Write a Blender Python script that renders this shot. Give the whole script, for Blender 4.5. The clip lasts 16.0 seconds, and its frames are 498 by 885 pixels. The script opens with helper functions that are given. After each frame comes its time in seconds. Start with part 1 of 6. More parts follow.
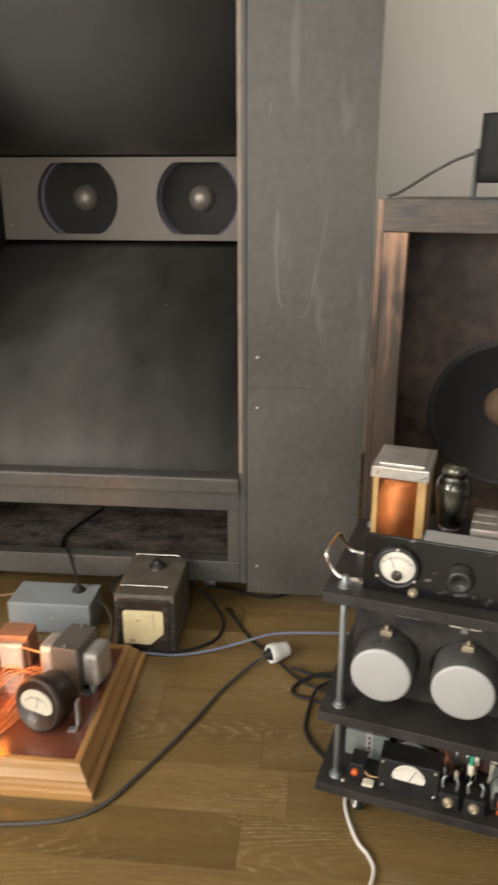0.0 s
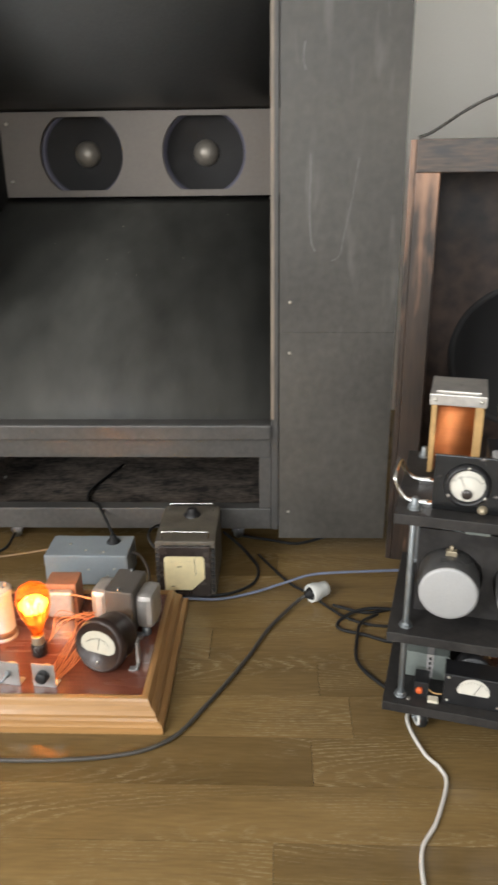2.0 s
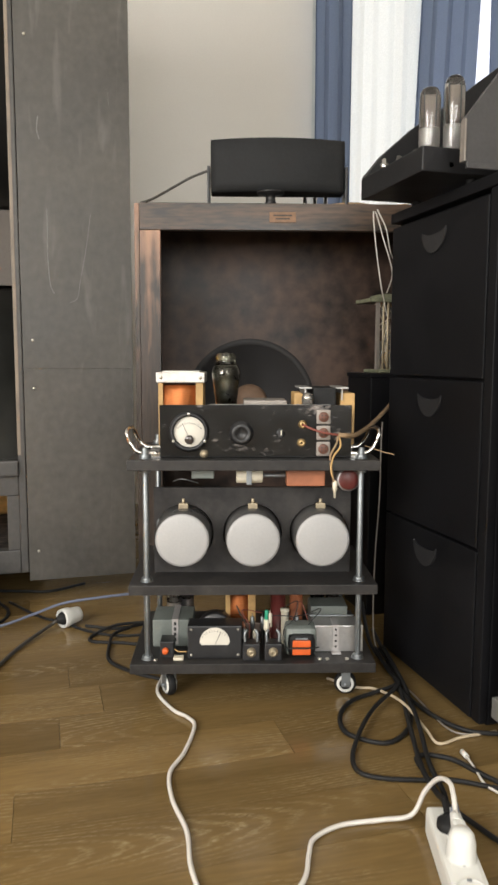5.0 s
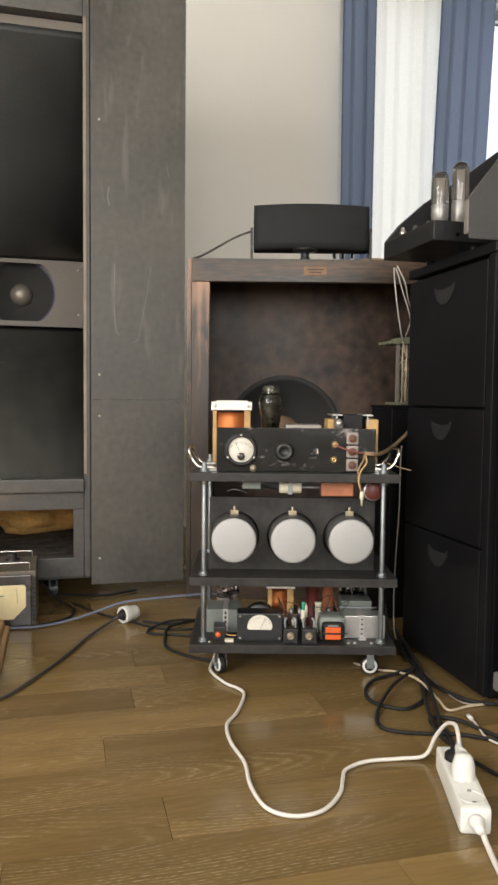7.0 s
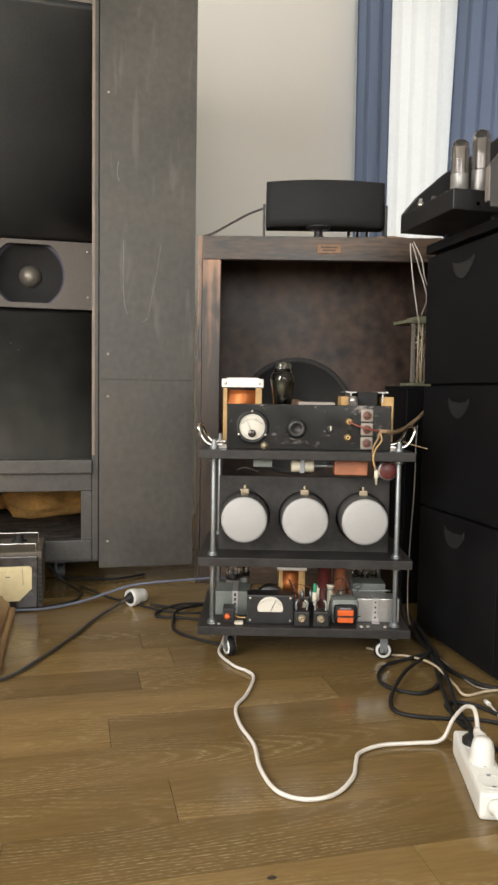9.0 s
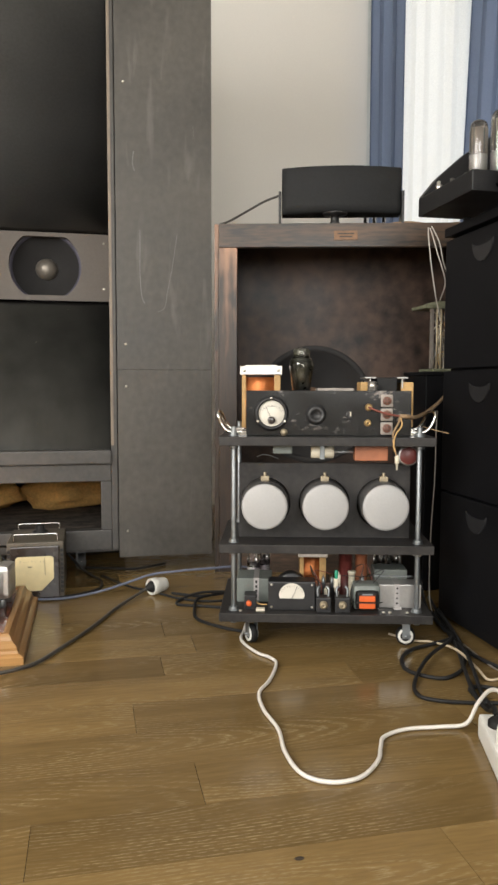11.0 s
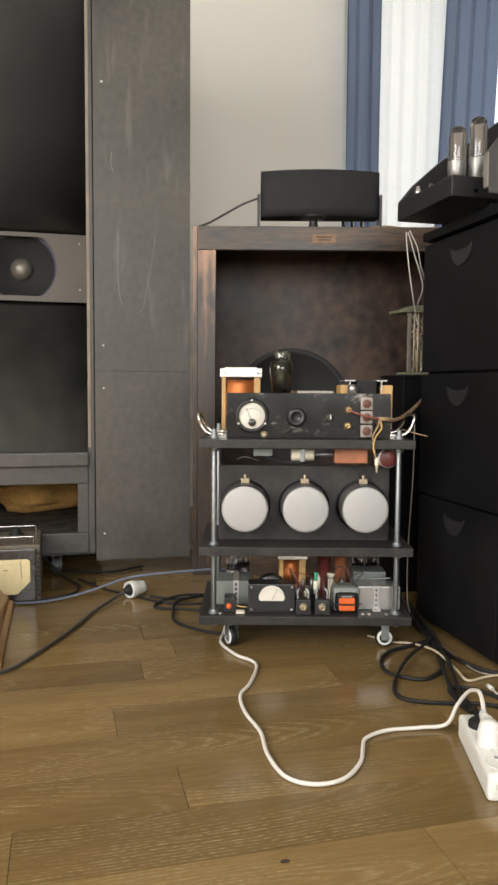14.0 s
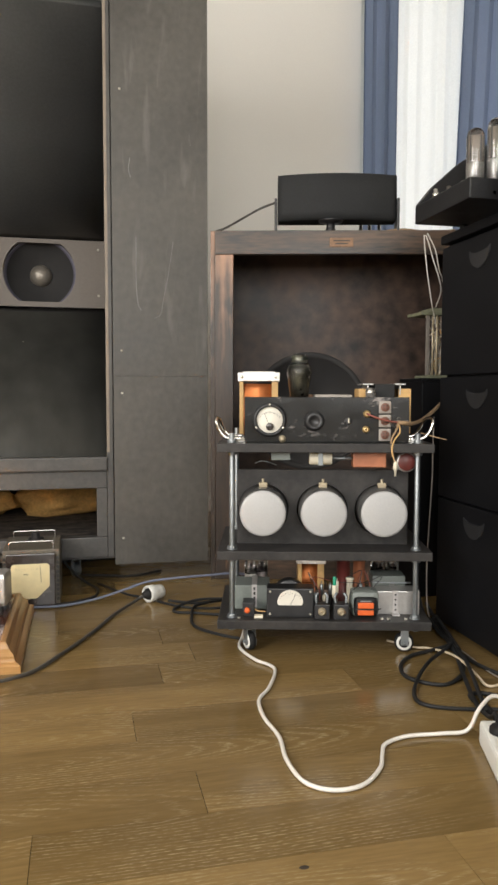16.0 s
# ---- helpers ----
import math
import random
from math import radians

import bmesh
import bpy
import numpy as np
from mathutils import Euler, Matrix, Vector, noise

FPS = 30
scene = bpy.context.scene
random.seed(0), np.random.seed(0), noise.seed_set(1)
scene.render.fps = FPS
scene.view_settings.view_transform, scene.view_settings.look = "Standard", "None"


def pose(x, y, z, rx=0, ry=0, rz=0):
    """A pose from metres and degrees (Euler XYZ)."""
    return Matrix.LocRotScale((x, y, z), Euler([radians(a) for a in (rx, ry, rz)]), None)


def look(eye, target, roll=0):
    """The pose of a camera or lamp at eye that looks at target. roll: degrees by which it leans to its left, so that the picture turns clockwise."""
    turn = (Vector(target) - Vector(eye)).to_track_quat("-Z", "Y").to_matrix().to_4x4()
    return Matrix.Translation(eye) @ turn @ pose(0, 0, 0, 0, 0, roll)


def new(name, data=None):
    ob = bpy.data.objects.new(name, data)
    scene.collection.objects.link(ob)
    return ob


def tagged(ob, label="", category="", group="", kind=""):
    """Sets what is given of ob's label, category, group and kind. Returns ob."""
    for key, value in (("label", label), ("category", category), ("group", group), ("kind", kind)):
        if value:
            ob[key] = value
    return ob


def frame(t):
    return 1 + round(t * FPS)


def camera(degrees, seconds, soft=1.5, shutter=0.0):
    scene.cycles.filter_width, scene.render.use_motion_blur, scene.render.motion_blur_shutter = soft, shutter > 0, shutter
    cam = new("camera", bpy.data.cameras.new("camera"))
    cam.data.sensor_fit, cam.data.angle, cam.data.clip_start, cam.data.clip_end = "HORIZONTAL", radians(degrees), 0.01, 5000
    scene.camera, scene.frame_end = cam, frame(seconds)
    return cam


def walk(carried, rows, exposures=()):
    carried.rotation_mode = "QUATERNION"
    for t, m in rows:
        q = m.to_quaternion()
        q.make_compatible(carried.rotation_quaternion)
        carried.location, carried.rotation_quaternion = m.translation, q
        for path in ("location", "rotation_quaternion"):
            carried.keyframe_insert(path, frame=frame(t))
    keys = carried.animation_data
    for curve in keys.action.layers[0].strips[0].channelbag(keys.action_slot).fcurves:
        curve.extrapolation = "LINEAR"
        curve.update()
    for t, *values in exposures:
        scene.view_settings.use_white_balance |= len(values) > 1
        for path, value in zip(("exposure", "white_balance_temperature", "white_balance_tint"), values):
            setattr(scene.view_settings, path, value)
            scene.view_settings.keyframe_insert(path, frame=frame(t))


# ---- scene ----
cam = camera(37.2, 16.0, soft=2.7, shutter=0.5)
PATH = [
    (0, (-0.096, 0.076, 1.149), (-0.277, 1.956, 0.49), 0.0),
    (0.5, (-0.159, 0.037, 1.137), (-0.467, 1.891, 0.454), 0.0),
    (1, (-0.23, 0.037, 1.102), (-0.566, 1.875, 0.388), -0.4),
    (1.5, (-0.297, 0.03, 1.083), (-0.535, 1.875, 0.347), -0.7),
    (2, (-0.288, 0.012, 1.078), (-0.358, 1.879, 0.363), -0.7),
    (2.5, (-0.221, -0.035, 1.065), (-0.161, 1.86, 0.427), -0.9),
    (3, (-0.164, -0.097, 1.001), (0.031, 1.824, 0.479), -0.6),
    (3.5, (-0.166, -0.103, 0.891), (0.16, 1.829, 0.491), -0.2),
    (4, (-0.186, -0.093, 0.733), (0.278, 1.83, 0.436), 0.1),
    (4.2, (-0.186, -0.096, 0.683), (0.312, 1.822, 0.411), 0.1),
    (6.3, (-0.351, -0.504, 0.7), (0.197, 1.412, 0.533), -0.0),
    (6.5, (-0.358, -0.513, 0.682), (0.175, 1.41, 0.538), 0.3),
    (7, (-0.363, -0.506, 0.669), (0.124, 1.43, 0.548), 0.6),
    (7.5, (-0.349, -0.479, 0.654), (0.105, 1.466, 0.548), 0.8),
    (8, (-0.347, -0.468, 0.626), (0.101, 1.479, 0.52), 0.9),
    (8.5, (-0.353, -0.46, 0.623), (0.105, 1.483, 0.501), 0.9),
    (9, (-0.353, -0.46, 0.624), (0.107, 1.482, 0.489), 0.9),
    (9.5, (-0.357, -0.463, 0.621), (0.079, 1.484, 0.479), 0.6),
    (9.7, (-0.358, -0.461, 0.622), (0.065, 1.488, 0.476), 0.5),
    (11.8, (-0.364, -0.454, 0.605), (0.068, 1.492, 0.438), -0.3),
    (12, (-0.365, -0.452, 0.607), (0.082, 1.49, 0.434), -0.3),
    (12.5, (-0.366, -0.456, 0.61), (0.114, 1.478, 0.434), -0.1),
    (13, (-0.369, -0.459, 0.611), (0.13, 1.47, 0.441), 0.1),
    (13.5, (-0.373, -0.455, 0.612), (0.127, 1.474, 0.452), 0.3),
    (14, (-0.378, -0.452, 0.61), (0.112, 1.482, 0.462), 0.4),
    (14.5, (-0.379, -0.451, 0.606), (0.092, 1.487, 0.469), 0.4),
    (15, (-0.375, -0.448, 0.605), (0.075, 1.497, 0.473), 0.4),
    (15.5, (-0.372, -0.445, 0.603), (0.067, 1.502, 0.475), 0.3),
    (16, (-0.377, -0.452, 0.61), (0.065, 1.494, 0.473), 0.1),
]
walk(cam, [(t, look(eye, target, roll)) for t, eye, target, roll in PATH],
     [(0, 0.06, 6500, 10), (1.0, 0.0, 6500, 10), (2.5, 0.08, 5750, 8), (3.0, 0.10, 6000, 9), (4.0, 0.12, 6250, 10), (6.0, 0.0, 6400, 10), (16, 0.03, 6340, 10)])

# ---- world, sun, large lights ----
EXPOSURE = 0.0
scene.view_settings.exposure = EXPOSURE
world = bpy.data.worlds.new("world")
scene.world = world
world.use_nodes = True
wn = world.node_tree.nodes
sky = wn.new("ShaderNodeTexSky")
sky.sky_type, sky.sun_disc, sky.sun_elevation, sky.sun_rotation = "NISHITA", False, radians(38), radians(25)
wn["Background"].inputs["Strength"].default_value = 0.12
world.node_tree.links.new(sky.outputs[0], wn["Background"].inputs["Color"])


def area_light(name, m, w, h, watts, colour):
    data = bpy.data.lights.new(name, "AREA")
    data.shape, data.size, data.size_y, data.energy, data.color = "RECTANGLE", w, h, watts, colour
    ob = new(name, data)
    ob.matrix_world = m
    return ob


def point_light(name, at, radius, watts, colour):
    data = bpy.data.lights.new(name, "POINT")
    data.shadow_soft_size, data.energy, data.color = radius, watts, colour
    ob = new(name, data)
    ob.location = at
    return ob


# daylight in the openings: behind the curtains, behind the camera and on the west side
area_light("daylight_north", look((1.62, 3.42, 1.80), (1.62, 0.0, 1.6)), 1.1, 2.0, 8, (0.95, 0.97, 1.0))
area_light("daylight_south", look((-0.5, -3.12, 1.65), (-0.3, 1.5, 0.9)), 2.2, 1.7, 84, (1.0, 0.96, 0.89))
area_light("daylight_west", look((-2.52, -0.9, 1.6), (0.5, 1.2, 0.5)), 1.6, 1.6, 128, (1.0, 0.94, 0.86))

# ---- materials ----


def mat(name, colour, rough=0.5, metal=0.0, vary=0.25, scale=6.0, grain=60.0, bump=0.15, stretch=(1, 1, 1), other=None,
        rvary=0.15, coat=0.0, spread=0.0, detail=6.0, spec=0.5, span=(0.32, 0.70)):
    """A surface with colour varied at two scales, uneven gloss and fine relief. other: a second colour for patches of wear."""
    m = bpy.data.materials.new(name)
    m.use_nodes = True
    nt = m.node_tree
    n, l = nt.nodes, nt.links
    b = n["Principled BSDF"]
    tc = n.new("ShaderNodeTexCoord")
    mp = n.new("ShaderNodeMapping")
    mp.inputs["Scale"].default_value = stretch
    l.new(tc.outputs["Object"], mp.inputs["Vector"])
    vec = mp.outputs["Vector"]
    if spread:
        info = n.new("ShaderNodeObjectInfo")
        mul = n.new("ShaderNodeMath")
        mul.operation = "MULTIPLY"
        mul.inputs[1].default_value = 37.0
        l.new(info.outputs["Random"], mul.inputs[0])
        add = n.new("ShaderNodeVectorMath")
        l.new(vec, add.inputs[0])
        l.new(mul.outputs[0], add.inputs[1])
        vec = add.outputs[0]
    big, fine = n.new("ShaderNodeTexNoise"), n.new("ShaderNodeTexNoise")
    for node, s in ((big, scale), (fine, grain)):
        node.inputs["Scale"].default_value = s
        node.inputs["Detail"].default_value = detail
        l.new(vec, node.inputs["Vector"])
    mixed = n.new("ShaderNodeMix")
    mixed.data_type = "FLOAT"
    mixed.inputs["Factor"].default_value = 0.4
    l.new(big.outputs["Fac"], mixed.inputs["A"])
    l.new(fine.outputs["Fac"], mixed.inputs["B"])
    ramp = n.new("ShaderNodeValToRGB")
    lo = [max(0.0, c * (1 - vary)) for c in colour]
    hi = [min(1.0, c * (1 + vary)) for c in colour] if other is None else other
    ramp.color_ramp.elements[0].position, ramp.color_ramp.elements[0].color = span[0], (*lo, 1)
    ramp.color_ramp.elements[1].position, ramp.color_ramp.elements[1].color = span[1], (*hi, 1)
    l.new(mixed.outputs["Result"], ramp.inputs["Fac"])
    col = ramp.outputs["Color"]
    if spread:
        hsv = n.new("ShaderNodeHueSaturation")
        mr = n.new("ShaderNodeMapRange")
        mr.inputs["To Min"].default_value, mr.inputs["To Max"].default_value = 1 - spread, 1 + spread
        l.new(info.outputs["Random"], mr.inputs["Value"])
        l.new(mr.outputs[0], hsv.inputs["Value"])
        l.new(col, hsv.inputs["Color"])
        col = hsv.outputs["Color"]
    l.new(col, b.inputs["Base Color"])
    rr = n.new("ShaderNodeMapRange")
    rr.inputs["To Min"].default_value, rr.inputs["To Max"].default_value = max(0.02, rough - rvary), min(1.0, rough + rvary)
    l.new(big.outputs["Fac"], rr.inputs["Value"])
    l.new(rr.outputs[0], b.inputs["Roughness"])
    b.inputs["Metallic"].default_value = metal
    b.inputs["Coat Weight"].default_value = coat
    b.inputs["Specular IOR Level"].default_value = spec
    if bump:
        bp = n.new("ShaderNodeBump")
        bp.inputs["Strength"].default_value, bp.inputs["Distance"].default_value = bump, 0.002
        l.new(fine.outputs["Fac"], bp.inputs["Height"])
        l.new(bp.outputs["Normal"], b.inputs["Normal"])
    return m


def glass(name, colour=(1, 1, 1), rough=0.02):
    m = bpy.data.materials.new(name)
    m.use_nodes = True
    b = m.node_tree.nodes["Principled BSDF"]
    b.inputs["Base Color"].default_value = (*colour, 1)
    b.inputs["Roughness"].default_value = rough
    b.inputs["Transmission Weight"].default_value = 1.0
    b.inputs["IOR"].default_value = 1.45
    return m


def glow(name, colour, strength):
    m = bpy.data.materials.new(name)
    m.use_nodes = True
    b = m.node_tree.nodes["Principled BSDF"]
    b.inputs["Base Color"].default_value = (*colour, 1)
    b.inputs["Emission Color"].default_value = (*colour, 1)
    b.inputs["Emission Strength"].default_value = strength
    return m


def cloth(name, colour, through_light, fold=220.0):
    """Woven cloth that lets some light through."""
    m = bpy.data.materials.new(name)
    m.use_nodes = True
    n, l = m.node_tree.nodes, m.node_tree.links
    for node in list(n):
        if node.type == "BSDF_PRINCIPLED":
            n.remove(node)
    tc, tex = n.new("ShaderNodeTexCoord"), n.new("ShaderNodeTexNoise")
    tex.inputs["Scale"].default_value = fold
    l.new(tc.outputs["Object"], tex.inputs["Vector"])
    ramp = n.new("ShaderNodeValToRGB")
    ramp.color_ramp.elements[0].color = (*[c * 0.85 for c in colour], 1)
    ramp.color_ramp.elements[1].color = (*[min(1, c * 1.15) for c in colour], 1)
    l.new(tex.outputs["Fac"], ramp.inputs["Fac"])
    d, t, mx = n.new("ShaderNodeBsdfDiffuse"), n.new("ShaderNodeBsdfTranslucent"), n.new("ShaderNodeMixShader")
    l.new(ramp.outputs[0], d.inputs["Color"])
    l.new(ramp.outputs[0], t.inputs["Color"])
    mx.inputs["Fac"].default_value = through_light
    l.new(d.outputs[0], mx.inputs[1])
    l.new(t.outputs[0], mx.inputs[2])
    l.new(mx.outputs[0], n["Material Output"].inputs["Surface"])
    return m


def oak_floor():
    """Smoked oak boards: long grain, arched figure, pale limed pores; each board its own shade."""
    m = mat("smoked_oak", (0.178, 0.117, 0.045), rough=0.18, vary=0.26, scale=1.8, grain=22, bump=0.04, stretch=(0.8, 7.0, 7.0), spread=0.22, rvary=0.06)
    n, l = m.node_tree.nodes, m.node_tree.links
    b = n["Principled BSDF"]
    old = b.inputs["Base Color"].links[0].from_socket
    tc, info = n.new("ShaderNodeTexCoord"), n.new("ShaderNodeObjectInfo")

    def math_node(op, a, v):
        k = n.new("ShaderNodeMath")
        k.operation = op
        l.new(a, k.inputs[0])
        k.inputs[1].default_value = v
        return k.outputs[0]

    # the heart of the arches lies somewhere along each board, a little off its middle
    shift = n.new("ShaderNodeCombineXYZ")
    l.new(math_node("MULTIPLY", info.outputs["Random"], -1.25), shift.inputs[0])
    l.new(math_node("MULTIPLY", math_node("FRACT", math_node("MULTIPLY", info.outputs["Random"], 17.3), 0.0), -0.16), shift.inputs[1])
    l.new(math_node("MULTIPLY", info.outputs["Random"], 11.0), shift.inputs[2])
    add, mp = n.new("ShaderNodeVectorMath"), n.new("ShaderNodeMapping")
    l.new(tc.outputs["Object"], add.inputs[0])
    l.new(shift.outputs[0], add.inputs[1])
    mp.inputs["Scale"].default_value = (0.13, 1.0, 0.3)
    l.new(add.outputs[0], mp.inputs["Vector"])
    wave = n.new("ShaderNodeTexWave")
    wave.wave_type, wave.rings_direction = "RINGS", "Z"
    wave.inputs["Scale"].default_value, wave.inputs["Distortion"].default_value = 46.0, 4.5
    wave.inputs["Detail"].default_value, wave.inputs["Detail Scale"].default_value = 4.0, 1.4
    l.new(mp.outputs[0], wave.inputs["Vector"])
    pore, mp2 = n.new("ShaderNodeTexNoise"), n.new("ShaderNodeMapping")
    pore.inputs["Scale"].default_value, pore.inputs["Detail"].default_value = 9.0, 5.0
    mp2.inputs["Scale"].default_value = (9.0, 62.0, 1)
    l.new(add.outputs[0], mp2.inputs["Vector"])
    l.new(mp2.outputs[0], pore.inputs["Vector"])
    patch, mp3 = n.new("ShaderNodeTexNoise"), n.new("ShaderNodeMapping")
    patch.inputs["Scale"].default_value = 3.0
    mp3.inputs["Scale"].default_value = (1.0, 4.0, 1)
    l.new(add.outputs[0], mp3.inputs["Vector"])
    l.new(mp3.outputs[0], patch.inputs["Vector"])
    ramps = []
    for src, lo, hi in ((wave.outputs["Fac"], 0.42, 0.95), (pore.outputs["Fac"], 0.44, 0.64), (patch.outputs["Fac"], 0.42, 0.66)):
        r = n.new("ShaderNodeValToRGB")
        r.color_ramp.elements[0].position, r.color_ramp.elements[1].position = lo, hi
        l.new(src, r.inputs["Fac"])
        ramps.append(r.outputs[0])
    one, two = n.new("ShaderNodeMath"), n.new("ShaderNodeMath")
    one.operation = two.operation = "MULTIPLY"
    l.new(ramps[0], one.inputs[0])
    l.new(ramps[1], one.inputs[1])
    l.new(one.outputs[0], two.inputs[0])
    l.new(ramps[2], two.inputs[1])
    mx = n.new("ShaderNodeMix")
    mx.data_type = "RGBA"
    l.new(math_node("MULTIPLY", two.outputs[0], 0.56), mx.inputs["Factor"])
    l.new(old, mx.inputs["A"])
    mx.inputs["B"].default_value = (0.41, 0.335, 0.20, 1)
    l.new(mx.outputs["Result"], b.inputs["Base Color"])
    return m


def streaked(name, colour, rough=0.55, pale=(0.30, 0.29, 0.27), amount=0.5):
    """Dark painted board with vertical chalky rubs and a few pale runs."""
    m = mat(name, colour, rough=rough, vary=0.36, scale=4.0, grain=45, bump=0.10, stretch=(1.1, 1.1, 0.9))
    n, l = m.node_tree.nodes, m.node_tree.links
    b = n["Principled BSDF"]
    old = b.inputs["Base Color"].links[0].from_socket
    tc, mp, tex = n.new("ShaderNodeTexCoord"), n.new("ShaderNodeMapping"), n.new("ShaderNodeTexNoise")
    mp.inputs["Scale"].default_value = (16.0, 16.0, 2.6)
    tex.inputs["Scale"].default_value, tex.inputs["Detail"].default_value, tex.inputs["Distortion"].default_value = 1.6, 3.0, 0.6
    l.new(tc.outputs["Object"], mp.inputs["Vector"])
    l.new(mp.outputs[0], tex.inputs["Vector"])
    ramp = n.new("ShaderNodeValToRGB")
    ramp.color_ramp.elements[0].position, ramp.color_ramp.elements[1].position = 0.60, 0.86
    ramp.color_ramp.elements[1].color = (amount, amount, amount, 1)
    l.new(tex.outputs["Fac"], ramp.inputs["Fac"])
    mx = n.new("ShaderNodeMix")
    mx.data_type = "RGBA"
    l.new(ramp.outputs[0], mx.inputs["Factor"])
    l.new(old, mx.inputs["A"])
    mx.inputs["B"].default_value = (*pale, 1)
    l.new(mx.outputs["Result"], b.inputs["Base Color"])
    return m


def rubbed_lit_stain(name):
    """Dark stain on upright boards with rubbed brown streaks; light on their upper part is painted in as more brown."""
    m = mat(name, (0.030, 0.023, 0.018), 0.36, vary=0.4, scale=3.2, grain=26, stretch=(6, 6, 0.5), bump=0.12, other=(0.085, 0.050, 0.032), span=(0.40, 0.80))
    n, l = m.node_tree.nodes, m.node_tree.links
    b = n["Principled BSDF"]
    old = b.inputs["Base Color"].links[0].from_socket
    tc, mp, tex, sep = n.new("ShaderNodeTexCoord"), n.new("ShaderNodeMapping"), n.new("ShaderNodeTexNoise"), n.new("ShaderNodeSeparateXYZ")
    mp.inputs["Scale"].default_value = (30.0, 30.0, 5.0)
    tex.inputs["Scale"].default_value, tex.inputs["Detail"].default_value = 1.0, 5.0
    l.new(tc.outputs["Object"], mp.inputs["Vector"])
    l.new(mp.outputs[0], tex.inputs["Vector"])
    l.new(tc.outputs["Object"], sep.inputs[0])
    # height ramp: light on the upper boards painted in as extra brown
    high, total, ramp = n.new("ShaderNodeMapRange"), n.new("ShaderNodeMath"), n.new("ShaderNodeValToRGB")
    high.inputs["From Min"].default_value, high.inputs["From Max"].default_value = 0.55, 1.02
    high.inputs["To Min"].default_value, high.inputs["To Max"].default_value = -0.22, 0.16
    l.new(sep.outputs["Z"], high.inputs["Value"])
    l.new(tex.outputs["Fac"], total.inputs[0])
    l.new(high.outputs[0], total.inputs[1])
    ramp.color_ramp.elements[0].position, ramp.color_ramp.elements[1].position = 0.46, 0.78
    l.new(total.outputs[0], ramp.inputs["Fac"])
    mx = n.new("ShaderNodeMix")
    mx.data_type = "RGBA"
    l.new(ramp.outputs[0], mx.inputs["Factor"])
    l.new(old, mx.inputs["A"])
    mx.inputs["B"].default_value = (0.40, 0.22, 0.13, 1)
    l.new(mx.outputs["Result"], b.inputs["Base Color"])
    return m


OAK = oak_floor()
GAP = mat("joint_dust", (0.03, 0.02, 0.012), 0.9)
WALL = mat("wall_plaster", (0.84, 0.82, 0.775), 0.85, vary=0.03, scale=1.5, grain=120, bump=0.08)
CEIL = mat("ceiling_paint", (0.80, 0.79, 0.76), 0.9, vary=0.03, bump=0.05)
HORN = streaked("horn_paint", (0.068, 0.063, 0.055), 0.48, pale=(0.19, 0.18, 0.165), amount=0.50)
HORN_IN = mat("horn_bell_paint", (0.036, 0.036, 0.032), 0.62, vary=0.25, scale=2.4, grain=9, bump=0.04, other=(0.080, 0.079, 0.071), spec=0.40, stretch=(1.6, 0.8, 0.8), span=(0.30, 0.72), detail=4.0)
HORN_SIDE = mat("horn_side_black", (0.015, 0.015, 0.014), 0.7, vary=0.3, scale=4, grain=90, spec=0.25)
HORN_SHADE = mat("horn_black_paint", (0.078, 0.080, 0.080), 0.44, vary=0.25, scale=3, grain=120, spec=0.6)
STILE = mat("horn_frame_paint", (0.055, 0.054, 0.052), 0.45, vary=0.25, scale=5, grain=80, other=(0.085, 0.080, 0.074))
EDGE = mat("worn_wood_edge", (0.16, 0.14, 0.115), 0.5, vary=0.3, scale=8, grain=60, other=(0.30, 0.24, 0.18), stretch=(1, 1, 0.3))
RUN = mat("pale_paint_run", (0.17, 0.17, 0.165), 0.6, vary=0.4, scale=60, grain=160)
TAB = mat("tarnished_tab", (0.38, 0.32, 0.22), 0.45, 0.5, vary=0.2, scale=80)
BAFFLE = mat("baffle_grey_paint", (0.158, 0.136, 0.116), 0.6, vary=0.12, scale=5, grain=120)
CONE = mat("paper_cone_black", (0.022, 0.021, 0.021), 0.75, vary=0.2, scale=20, grain=200, bump=0.3)
RIM = mat("violet_grey_surround", (0.10, 0.095, 0.13), 0.5, vary=0.2)
CAP = mat("aluminium_dust_cap", (0.26, 0.235, 0.20), 0.42, 0.5, vary=0.15)
SCREW = mat("zinc_screw", (0.55, 0.52, 0.46), 0.35, 0.9, vary=0.2, scale=200)
DUSTY = mat("dusty_board", (0.020, 0.016, 0.013), 0.9, vary=0.4, scale=15, grain=60, other=(0.18, 0.145, 0.115), stretch=(0.7, 1.3, 1), span=(0.38, 0.72))
REDBOARD = mat("red_brown_stain", (0.15, 0.028, 0.018), 0.6, vary=0.3, stretch=(1, 1, 6))
FOAM = mat("yellow_foam", (0.66, 0.40, 0.13), 0.95, vary=0.35, scale=14, grain=90, bump=0.6)
PLY = rubbed_lit_stain("stained_wood")
PLYRAIL = mat("stained_wood_rail", (0.032, 0.028, 0.025), 0.40, vary=0.4, scale=2.8, grain=26, stretch=(0.7, 5, 5), other=(0.175, 0.105, 0.062), bump=0.12, span=(0.40, 0.76))
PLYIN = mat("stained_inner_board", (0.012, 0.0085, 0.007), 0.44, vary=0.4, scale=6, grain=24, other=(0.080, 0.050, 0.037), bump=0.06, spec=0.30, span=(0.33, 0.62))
TAN = mat("tan_dust_cap", (0.17, 0.105, 0.065), 0.7, vary=0.2, scale=25)
